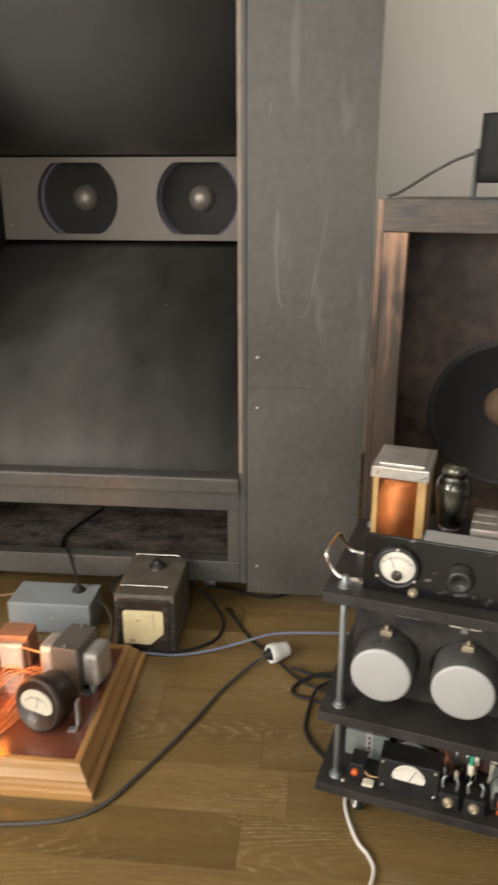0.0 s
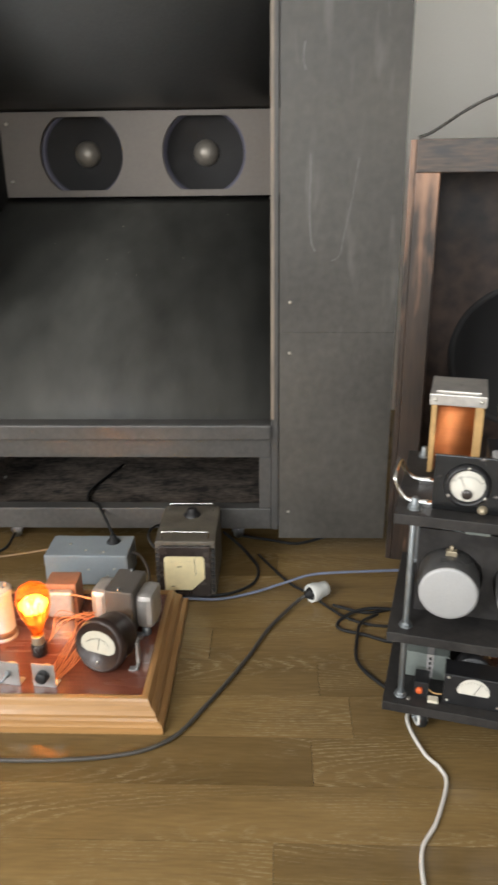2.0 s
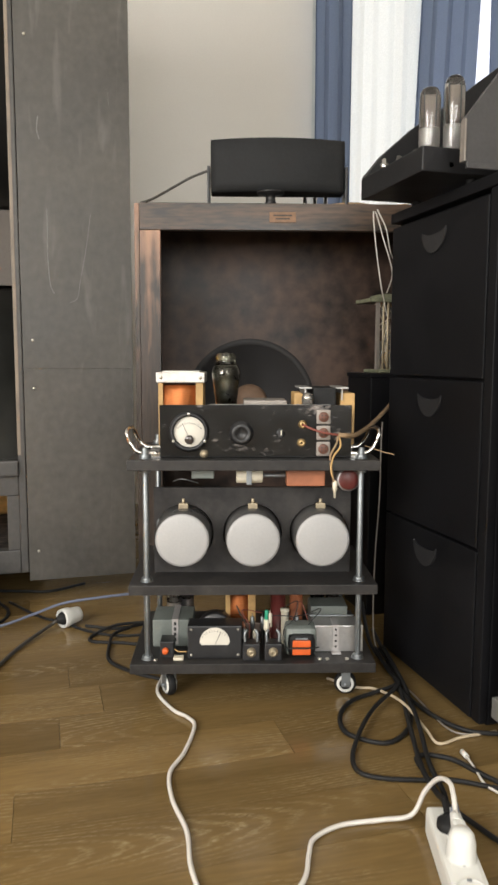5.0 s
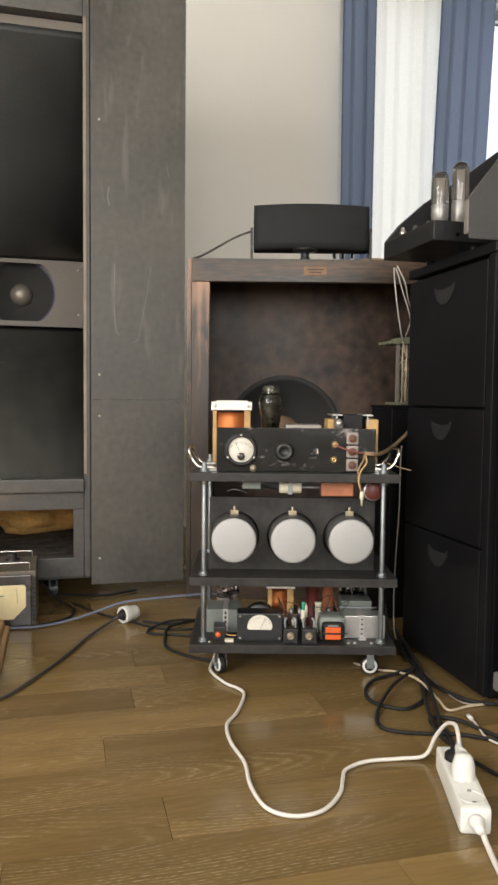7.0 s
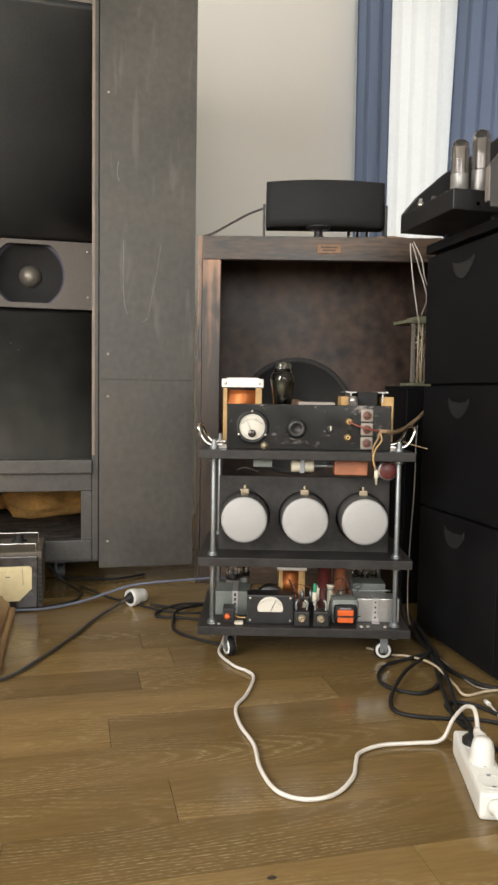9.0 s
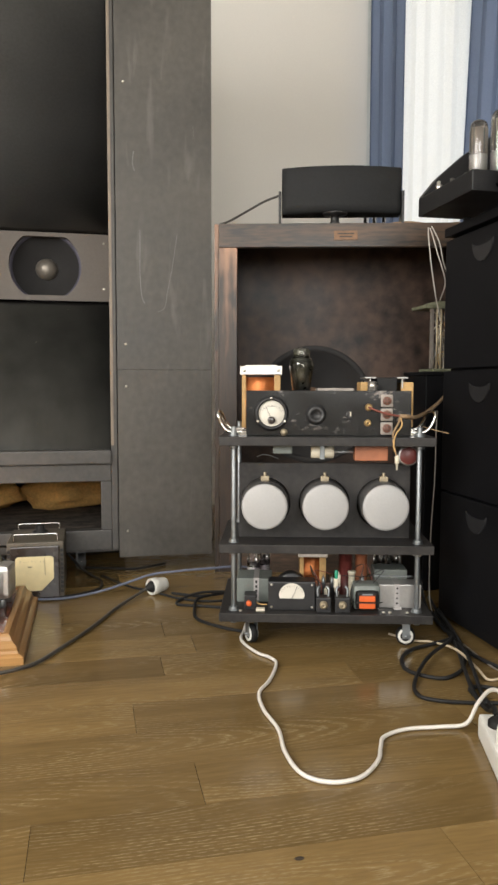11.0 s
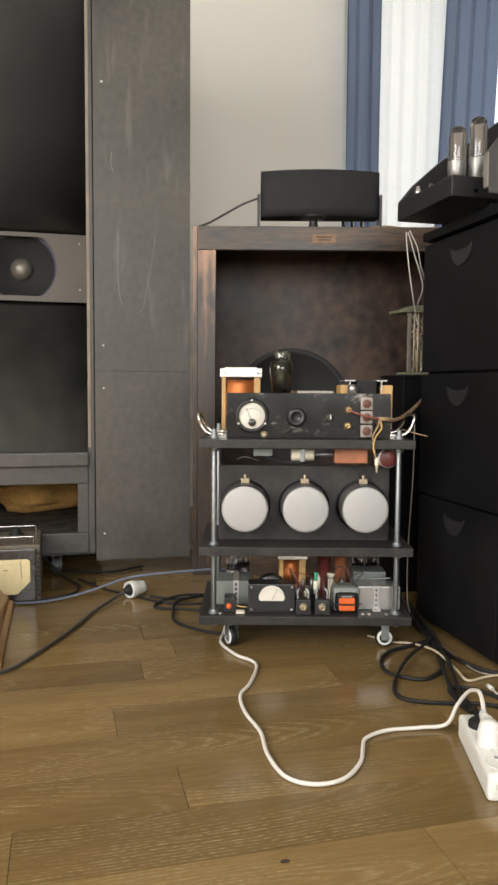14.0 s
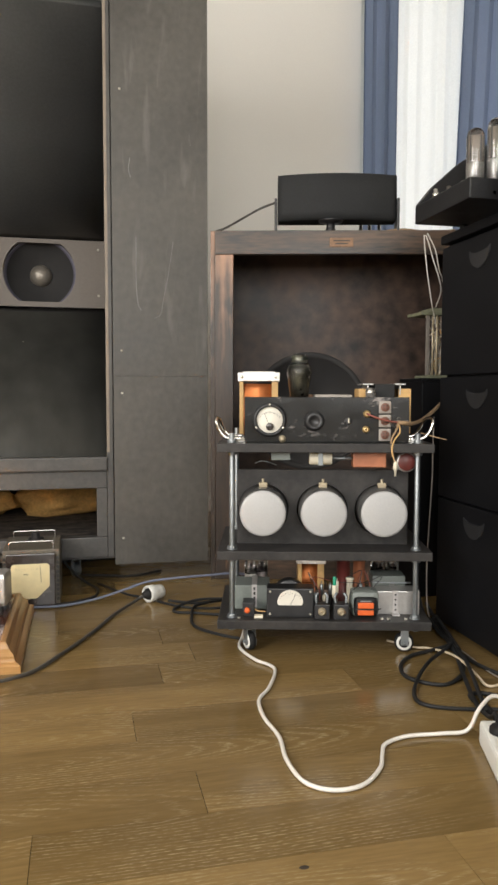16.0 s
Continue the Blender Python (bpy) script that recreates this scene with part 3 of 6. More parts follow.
for cx in DRIVERS:
    at = (cx, BY + 0.020, 1.101)
    bm = B()
    lathe(bm, [(0.175, 0.0), (0.150, 0.0), (0.146, -0.004), (0.138, 0.002), (0.134, 0.012)], at, "y", 48)
    drv = part("surround", bm, RIM, horn, "violet-grey woofer surround")
    bm = B()
    lathe(bm, [(0.136, 0.008), (0.10, 0.034), (0.06, 0.058), (0.030, 0.072)], at, "y", 48)
    part("cone", bm, CONE, drv)
    bm = B()
    lathe(bm, [(0.046, 0.062), (0.044, 0.052), (0.034, 0.034), (0.018, 0.025), (0.0, 0.022)], at, "y", 32)
    part("dust_cap", bm, CAP, drv, "dull silver domed dust cap")

for pts, r in (([(-0.203, 1.09), (-0.203, 1.03), (-0.204, 0.959), (-0.199, 0.888), (-0.189, 0.863)], 0.0016), ([(-0.088, 1.079), (-0.097, 1.017), (-0.106, 0.963), (-0.119, 0.90), (-0.128, 0.853), (-0.149, 0.839)], 0.0012),
               ([(-0.220, 1.327), (-0.224, 1.292), (-0.218, 1.267)], 0.0018), ([(-0.037, 1.413), (-0.033, 1.369)], 0.0010)):
    bm = B()
    sweep(bm, [(x, 1.9003, z) for x, z in pts], r, 6)
    for v in bm.verts:
        v.co.y = 1.9003 + (v.co.y - 1.9003) * 0.35
    part("paint_run", bm, RUN, horn, "pale dried paint run")
for x0, x1 in ((-0.2990, -0.2900), (-1.2470, -1.2425)):
    bm = B()
    box(bm, x0, x1, 1.9040, 1.9058, 0.42, 1.835, 0.0006)
    part("worn_edge", bm, EDGE, horn, "frame edge worn to pale wood")
rngd = random.Random(12)
for k in range(26):
    s = rngd.uniform(0.04, 0.85)
    bm = B()
    y, z = HY + 0.02 + (BY - HY - 0.02) * s, LIP - 0.002 + (THROAT0 - LIP + 0.002) * (1 - (1 - s) ** 1.6)
    bmesh.ops.create_icosphere(bm, subdivisions=1, radius=rngd.uniform(0.0008, 0.0018), matrix=Matrix.Translation((rngd.uniform(HX0 + 0.1, HX1 - 0.03), y, z + 0.0006)))
    part("plaster_crumb", bm, CREAM, horn)

# compartment below the mouth
bm = B()
box(bm, HX0, HX1, 1.957, 2.80, 0.095, 0.115)
part("compartment_floor", bm, DUSTY, horn, "dusty black board strewn with pale dust")
bm = B()
box(bm, HX0, HX1, 2.80, 2.82, 0.095, 0.95)
part("compartment_back", bm, DUSTY, horn)
bm = B()
box(bm, HX0 + 0.001, HX0 + 0.006, 1.96, 2.79, 0.117, 0.39)
part("compartment_side", bm, REDBOARD, horn, "red-brown stained inner side")
bm = B()
box(bm, HX0 + 0.012, HX0 + 0.052, 1.965, 2.78, 0.117, 0.150, 0.002)
cleat = part("cleat", bm, DUSTY, horn)
screws(horn, [(HX0 + 0.055 + 0.02, y, 0.117) for y in (2.02, 2.2, 2.42, 2.62)] + [(-0.98, 2.5, 0.117), (-0.8, 2.3, 0.117)], "z", 0.006)
bm = B()
box(bm, HX0 - 0.02, HX1 + 0.02, 3.10, 3.12, 0.09, 2.05)
part("back_board", bm, HORN_SHADE, horn)
bm = B()
box(bm, HX0 - 0.02, HX1 + 0.02, 1.955, 3.12, 2.05, 2.07)
part("top_board", bm, HORN_SHADE, horn)
bm = B()
box(bm, HX0 - 0.02, HX1 + 0.02, 1.958, 3.10, 0.070, 0.088)
part("bottom_board", bm, HORN_SHADE, horn)


def caster(parent, at, r=0.022, w=0.016, wheel_mat=RUBBER, hub_mat=WHITE, yaw=0.0, top=None):
    m = Matrix.Translation(at) @ Matrix.Rotation(radians(yaw), 4, "Z")
    bm = B()
    lathe(bm, [(0.005, -w / 2), (r * 0.9, -w / 2), (r, -w / 2 + 0.003), (r, w / 2 - 0.003), (r * 0.9, w / 2), (0.005, w / 2)], (0, 0, r), "x", 24, m)
    wh = part("caster_wheel", bm, wheel_mat, parent)
    bm = B()
    lathe(bm, [(r * 0.54, -w / 2 - 0.002), (r * 0.78, -w / 2 - 0.002), (r * 0.80, -w / 2), (r * 0.80, w / 2), (r * 0.78, w / 2 + 0.002), (r * 0.54, w / 2 + 0.002), (r * 0.54, -w / 2 - 0.002)], (0, 0, r), "x", 24, m)
    part("hub", bm, hub_mat, wh)
    bm = B()
    for sx in (-1, 1):
        box(bm, sx * (w / 2 + 0.003) - 0.0012, sx * (w / 2 + 0.003) + 0.0012, -0.010, 0.008, r - 0.006, 2 * r + 0.008, 0.0008, m)
    box(bm, -w / 2 - 0.0042, w / 2 + 0.0042, -0.012, 0.014, 2 * r + 0.0065, 2 * r + 0.010, 0.0008, m)
    cyl(bm, (-w / 2 - 0.009, 0, r), 0.0035, w + 0.018, "x", 10, 0.0, m)
    cyl(bm, (0, 0.004, 2 * r + 0.010), 0.006, max(0.003, (top or 2 * r + 0.016) - 2 * r - 0.010), "z", 12, 0.0, m)
    part("caster_fork", bm, ZINC, parent)


for p in ((-1.08, 2.02, 0), (-0.40, 2.02, 0), (-1.08, 3.0, 0), (-0.40, 3.0, 0)):
    caster(horn, p, 0.025, 0.02, GLASS, ZINC, 20, top=0.071)


def foam(x, y, z, sx, sy, sz, seed):
    bm = B()
    bmesh.ops.create_icosphere(bm, subdivisions=4, radius=1.0)
    for v in bm.verts:
        k = 1 + 0.30 * noise.noise(v.co * 1.9 + Vector((seed, 0, 0))) + 0.10 * noise.noise(v.co * 6 + Vector((0, seed, 0)))
        v.co = Vector((x + sx * v.co.x * k, y + sy * v.co.y * k, max(0.1155, z + sz * v.co.z * k)))
    for fc in bm.faces:
        fc.smooth = True
    return solid("foam_lump", bm, FOAM, "yellowed lump of damping foam inside the cabinet", "foam", group="damping foam in the horn")


foam(-0.46, 2.60, 0.18, 0.17, 0.10, 0.070, 1.0)
foam(-0.78, 2.64, 0.17, 0.15, 0.09, 0.065, 5.0)
foam(-0.42, 2.68, 0.20, 0.10, 0.06, 0.085, 9.0)

# ---- open wooden loudspeaker cabinet ----
CABM = pose(0.027, 1.897, 0, 0, 0, -14.3)
cab = thing("speaker_cabinet", CABM, "dark stained wooden speaker cabinet with a large woofer in its recess", "loudspeaker")
CW, CH, CD = 0.86, 1.118, 0.42
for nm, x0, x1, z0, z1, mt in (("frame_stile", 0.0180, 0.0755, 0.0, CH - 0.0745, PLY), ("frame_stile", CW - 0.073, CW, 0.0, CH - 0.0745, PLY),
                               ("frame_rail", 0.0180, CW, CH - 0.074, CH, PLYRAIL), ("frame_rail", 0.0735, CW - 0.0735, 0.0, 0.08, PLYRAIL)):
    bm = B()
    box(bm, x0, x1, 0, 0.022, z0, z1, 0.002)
    part(nm, bm, mt, cab, "stained wood frame board with rubbed brown streaks" if x0 < 0.02 else "")
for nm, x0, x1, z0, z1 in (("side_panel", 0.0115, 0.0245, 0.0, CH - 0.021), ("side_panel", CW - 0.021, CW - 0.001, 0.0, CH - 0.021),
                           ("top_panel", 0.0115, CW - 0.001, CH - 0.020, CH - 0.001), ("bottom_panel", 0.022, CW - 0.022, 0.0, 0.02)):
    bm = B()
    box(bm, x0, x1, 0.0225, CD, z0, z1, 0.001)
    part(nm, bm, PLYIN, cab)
bm = B()
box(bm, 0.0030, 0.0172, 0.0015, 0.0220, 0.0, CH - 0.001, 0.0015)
part("side_edge_board", bm, PLY, cab, "narrow stained edge board, rubbed brown, with light painted in above")
WX, WZ, WR = 0.335, 0.540, 0.192
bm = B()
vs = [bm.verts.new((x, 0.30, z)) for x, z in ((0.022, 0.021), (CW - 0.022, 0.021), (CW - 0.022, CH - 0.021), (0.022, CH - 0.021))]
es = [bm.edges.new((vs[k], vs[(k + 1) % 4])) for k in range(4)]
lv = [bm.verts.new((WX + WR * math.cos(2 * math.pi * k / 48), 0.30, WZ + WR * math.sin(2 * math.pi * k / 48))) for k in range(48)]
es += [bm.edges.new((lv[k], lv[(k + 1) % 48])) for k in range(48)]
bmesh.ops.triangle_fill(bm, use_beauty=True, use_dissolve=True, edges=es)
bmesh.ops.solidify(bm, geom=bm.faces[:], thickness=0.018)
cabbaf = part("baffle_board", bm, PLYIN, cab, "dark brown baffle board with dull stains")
bm = B()
lathe(bm, [(0.212, -0.0125), (0.211, -0.0145), (0.200, -0.0155), (0.192, -0.012), (0.188, 0.0)], (WX, 0.312, WZ), "y", 64)
wf = part("woofer_rim", bm, CONE, cab, "black round woofer frame")
bm = B()
lathe(bm, [(0.195, -0.008), (0.185, -0.002), (0.178, 0.006), (0.12, 0.050), (0.05, 0.090)], (WX, 0.312, WZ), "y", 64)
part("cone", bm, CONE, wf)
bm = B()
lathe(bm, [(0.062, 0.082), (0.058, 0.070), (0.042, 0.056), (0.022, 0.049), (0, 0.046)], (WX, 0.312, WZ), "y", 40)
part("dust_cap", bm, TAN, wf, "tan domed dust cap")
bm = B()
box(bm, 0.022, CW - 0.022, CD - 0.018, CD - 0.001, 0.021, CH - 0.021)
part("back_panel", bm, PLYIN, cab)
bm = B()
box(bm, 0.380, 0.454, -0.0025, 0.0005, 1.066, 1.094, 0.0008)
badge = part("name_plate", bm, PLATEBRASS, cab, "small dull brass name plate")
bm = B()
for k, w in enumerate((0.026, 0.020)):
    box(bm, 0.417 - w, 0.417 + w, -0.0032, -0.0022, 1.083 - k * 0.009, 1.0865 - k * 0.009)
part("plate_lettering", bm, INK, badge)

# curved black horn on the cabinet
HB = CABM @ Matrix.Translation((0.404, 0.022, CH))
hb = thing("horn_tweeter", HB, "black curved treble horn on brackets on the speaker cabinet", "loudspeaker")
bm = B()
prof = []
N = 20
for k in range(N + 1):
    u = -0.188 + 0.376 * k / N
    prof.append((u, -0.030 + 0.030 * (u / 0.188) ** 2))
outl = prof + [(u, y + 0.062) for u, y in reversed([(p[0], 0.0) for p in prof])]
rows = [(0.034, 0.016), (0.040, 0.008), (0.060, 0.002), (0.086, 0.004), (0.110, 0.0), (0.169, 0.002), (0.175, 0.006), (0.178, 0.014)]
loops = []
for z, inset in rows:
    loops.append([bm.verts.new((u * (1 - inset * 0.4), y + (inset if k <= N else 0.0), z)) for k, (u, y) in enumerate(outl)])
for a, b in zip(loops, loops[1:]):
    n = len(a)
    for k in range(n):
        bm.faces.new((a[k], a[(k + 1) % n], b[(k + 1) % n], b[k])).smooth = k < N
bm.faces.new(loops[0][::-1])
bm.faces.new(loops[-1])
part("horn_body", bm, MATTE, hb)
for sx in (-1, 1):
    bm = B()
    box(bm, sx * 0.194 - 0.004, sx * 0.194 + 0.004, 0.0, 0.06, 0.0, 0.105, 0.002)
    box(bm, sx * 0.194 - 0.010, sx * 0.194 + 0.010, 0.0, 0.06, 0.0, 0.004, 0.001)
    part("bracket", bm, BLACK, hb)
bm = B()
lathe(bm, [(0.0, 0.0), (0.020, 0.0), (0.014, 0.008), (0.013, 0.026), (0.036, 0.028), (0.040, 0.0345), (0, 0.0345)], (-0.02, 0.0, 0), "z", 24)
part("pedestal", bm, BLACK, hb)
bm = B()
cyl(bm, (-0.02, 0.03, 0.1775), 0.012, 0.006, "z", 16)
part("top_knob", bm, BLACK, hb)
for x0, y0 in ((0.085, 0.08), (0.115, 0.09), (0.145, 0.08)):
    bm = B()
    cyl(bm, (x0, y0, 0.0), 0.006, 0.040, "z", 12)
    part("terminal_post", bm, CHROME, hb)
bm = B()
sweep(bm, [(0.018, 0.03, CH + 0.004), (0.05, 0.035, CH + 0.016), (0.11, 0.06, CH + 0.055), (0.16, 0.06, CH + 0.082), (0.208, 0.05, CH + 0.098)], 0.0035)
solid("speaker_cable", bm, GREYCORD, "dark cable rising to the treble horn", "cable", m=CABM)
bm = B()
sweep(bm, [(0.50, 0.10, CH + 0.006), (0.56, 0.05, CH + 0.006), (0.62, 0.03, CH + 0.007), (0.70, 0.06, CH + 0.006), (0.78, 0.04, CH + 0.006)], 0.004)
solid("speaker_cable", bm, TANCORD, "tan cable lying along the cabinet's top", "cable", m=CABM)
# ---- equipment trolley ----
TH = 0.020  # thickness of the boards
TM = pose(0.167, 1.16, 0, 0, 0, -14.3)
Z1, Z2, Z3 = 0.085, 0.246, 0.493  # tops of the three boards
trolley = thing("equipment_trolley", TM, "three-tier black board trolley on threaded rods and small casters", "trolley")
for zt in (Z1, Z2, Z3):
    bm = B()
    box(bm, -0.245, 0.245, -0.030, 0.285, zt - TH, zt, 0.0015)
    part("shelf_board", bm, PLATE, trolley)
for sx in (-0.2125, 0.2125):
    for yy in (0.0, 0.255):
        bm = B()
        cyl(bm, (sx, yy, Z1 - 0.03), 0.0060, Z3 + 0.022 - Z1 + 0.03, "z", 14)
        for k in range(200):
            z = Z1 + 0.004 + k * (Z3 + 0.012 - Z1) / 200
            lathe(bm, [(0.0059, z), (0.0063, z + 0.0010), (0.0059, z + 0.0020)], (sx, yy, 0), "z", 8)
        rod = part("threaded_rod", bm, ZINC, trolley)
        for zt in (Z1, Z2, Z3):
            for z in (zt, zt - TH - 0.008):
                bm = B()
                lathe(bm, [(0, 0), (0.0105, 0), (0.011, 0.001), (0.011, 0.007), (0.0105, 0.008), (0, 0.008)], (sx, yy, z), "z", 6)
                if zt != Z3 or z == zt:
                    lathe(bm, [(0, 0), (0.0125, 0), (0.0125, 0.0015), (0, 0.0015)], (sx, yy, z if z == zt else z + 0.0066), "z", 20)
                part("nut", bm, ZINC, rod)
for sx, yaw in ((-0.172, 28), (0.192, 84)):
    for yy in (0.022, 0.235):
        caster(trolley, (sx, yy, 0), 0.0225, 0.016, RUBBER, WHITE, yaw, top=Z1 - TH)
for sx in (-1, 1):
    bm = B()
    x = sx * 0.2125
    sweep(bm, [(x - sx * 0.022, 0.012, Z3 + 0.010), (x + sx * 0.012, 0.012, Z3 + 0.010), (x + sx * 0.030, 0.014, Z3 + 0.028), (x + sx * 0.038, 0.016, Z3 + 0.050),
               (x + sx * 0.038, 0.045, Z3 + 0.056), (x + sx * 0.036, 0.10, Z3 + 0.050), (x + sx * 0.028, 0.112, Z3 + 0.028), (x + sx * 0.010, 0.114, Z3 + 0.010), (x - sx * 0.022, 0.114, Z3 + 0.010)], 0.0042, 10)
    for yy in (0.012, 0.114):
        box(bm, min(x - sx * 0.030, x), max(x - sx * 0.030, x), yy - 0.006, yy + 0.006, Z3, Z3 + 0.010, 0.001)
    part("carrying_handle", bm, CHROME, trolley, "bent chrome handle")

# three cans on a board
cans = thing("choke_unit", TM, "black board holding three round cans with pale metal faces", "panel")
PY, CZ, CR = 0.070, 0.3295, 0.0545
bm = B()
vs = [bm.verts.new((x, PY, z)) for x, z in ((-0.203, Z2 + 0.0005), (0.203, Z2 + 0.0005), (0.203, 0.425), (-0.203, 0.425))]
es = [bm.edges.new((vs[k], vs[(k + 1) % 4])) for k in range(4)]
for cx in (-0.141, 0.0, 0.138):
    lv = [bm.verts.new((cx + 0.061 * math.cos(2 * math.pi * k / 40), PY, CZ + 0.061 * math.sin(2 * math.pi * k / 40))) for k in range(40)]
    es += [bm.edges.new((lv[k], lv[(k + 1) % 40])) for k in range(40)]
bmesh.ops.triangle_fill(bm, use_beauty=True, use_dissolve=True, edges=es)
bmesh.ops.solidify(bm, geom=bm.faces[:], thickness=0.010)
part("front_board", bm, PLATE, cans)
bm = B()
box(bm, -0.203, 0.203, PY + 0.092, PY + 0.100, Z2 + 0.0005, 0.40, 0.001)
part("rear_board", bm, PLATE, cans)
for cx in (-0.141, 0.0, 0.138):
    bm = B()
    lathe(bm, [(0, 0.0), (0.050, 0.0), (0.0525, 0.002), (0.0545, 0.006), (0.0565, 0.030), (0.0575, 0.085), (0.0575, 0.095), (0, 0.095)], (cx, -0.0015, CZ), "y", 48)
    can = part("can", bm, CANPAINT, cans, "glossy grey-black can")
    bm = B()
    lathe(bm, [(0, -0.0035), (0.048, -0.0035), (0.0530, -0.002), (0.0535, 0.0005), (0.0525, 0.002), (0, 0.002)], (cx, -0.0020, CZ), "y", 48)
    part("can_face", bm, LIGHTALU, can, "pale matt aluminium disc")
    bm = B()
    box(bm, cx - 0.010, cx + 0.010, 0.035, 0.048, CZ + 0.0555, CZ + 0.067, 0.002)
    cyl(bm, (cx, 0.041, CZ + 0.060), 0.0035, 0.016, "z", 10)
    part("terminal_tab", bm, TAB, can)
screws(cans, [(x, PY - 0.001, 0.415) for x in (-0.19, -0.07, 0.07, 0.19)], "y", 0.0035)

# parts slung under the top board
UB = Z3 - TH
for nm, x0, x1, y0, y1, h, mt, lab, c in (
        ("terminal_clip", -0.122, -0.078, 0.00, 0.05, 0.020, GREYGREEN, "grey metal clip under the trolley's top board", "clip"),
        ("paper_capacitor", 0.066, 0.142, 0.005, 0.045, 0.036, ORANGEBOX, "orange-brown boxed capacitor under the top board", "capacitor")):
    bm = B()
    box(bm, x0, x1, y0, y1, UB - h, UB, 0.002)
    solid(nm, bm, mt, lab, c, m=TM)
cer = thing("ceramic_resistor", TM, "cream ceramic resistor strapped under the top board", "resistor")
bm = B()
cyl(bm, (-0.034, 0.022, UB - 0.017), 0.015, 0.053, "x", 20, 0.002)
part("ceramic_body", bm, CREAM, cer)
bm = B()
box(bm, -0.014, -0.003, 0.005, 0.039, UB - 0.0335, UB, 0.001)
part("strap", bm, ZINC, cer)
bm = B()
cyl(bm, (0.019, 0.022, UB - 0.017), 0.004, 0.046, "x", 10)
part("lead", bm, ZINC, cer)
rd = thing("oil_capacitor", TM, "round capacitor with a dark red end under the board", "capacitor")
bm = B()
cyl(bm, (0.190, 0.012, UB - 0.0245), 0.0235, 0.08, "y", 28, 0.002)
part("capacitor_body", bm, ALU, rd)
bm = B()
cyl(bm, (0.190, 0.0095, UB - 0.0245), 0.020, 0.004, "y", 28, 0.001)
part("end_cap", bm, REDDISC, rd)
for x in (-0.13, 0.10):
    bm = B()
    sweep(bm, [(x - 0.03, 0.03, UB - 0.03), (x - 0.015, 0.02, UB - 0.024), (x, 0.02, UB - 0.026), (x + 0.02, 0.03, UB - 0.034)], 0.0012, 6)
    solid("wire", bm, ZINC, "thin bare wire below the trolley's top board", "wire", m=TM)


def dial_meter(parent, cx, cz, y, r_bezel, r_face, dial_mat, deep, half=True):
    """A round panel meter: black bezel, pale dial, scale arc, pointer and screws."""
    bm = B()
    lathe(bm, [(r_face, 0.002), (r_face + 0.001, -0.006), (r_face + 0.004, -0.010), (r_bezel - 0.003, -0.008), (r_bezel, -0.003), (r_bezel, 0.0), (r_face * 0.6, deep)], (cx, y, cz), "y", 40)
    bez = part("meter", bm, BLACK, parent, "round black panel meter with a white dial")
    bm = B()
    cyl(bm, (cx, y - 0.001, cz), r_face + 0.0005, 0.002, "y", 40, 0.0002)
    part("dial", bm, dial_mat, bez)
    bm = B()
    for k in range(25):
        a = radians(40 + k * 100 / 24)
        m = Matrix.Translation((cx, 0, cz - r_face * 0.45)) @ Matrix.Rotation(-a + radians(90), 4, "Y")
        ln = 0.0042 if k % 4 == 0 else 0.0025
        box(bm, -0.0003, 0.0003, y - 0.0015, y - 0.0011, r_face * 0.98, r_face * 0.98 + ln, 0, m)
    m = Matrix.Translation((cx, 0, cz - r_face * 0.45)) @ Matrix.Rotation(radians(-24), 4, "Y")
    box(bm, -0.0004, 0.0004, y - 0.0022, y - 0.0016, r_face * 0.2, r_face * 1.15, 0, m)
    part("scale_and_pointer", bm, INK, bez)
    bm = B()
    cyl(bm, (cx, y - 0.0065, cz - r_face * 0.52), r_face * 0.30, 0.006, "y", 20, 0.001)
    part("pivot_cover", bm, BAKE, bez)
    for k in range(3):
        a = radians(90 + 120 * k)
        rr = (r_bezel + r_face) / 2 + 0.001
        bm = B()
        cyl(bm, (cx + rr * math.cos(a), y - 0.0115, cz + rr * math.sin(a)), 0.0028, 0.004, "y", 10)
        part("meter_screw", bm, SCREW, bez)
    return bez


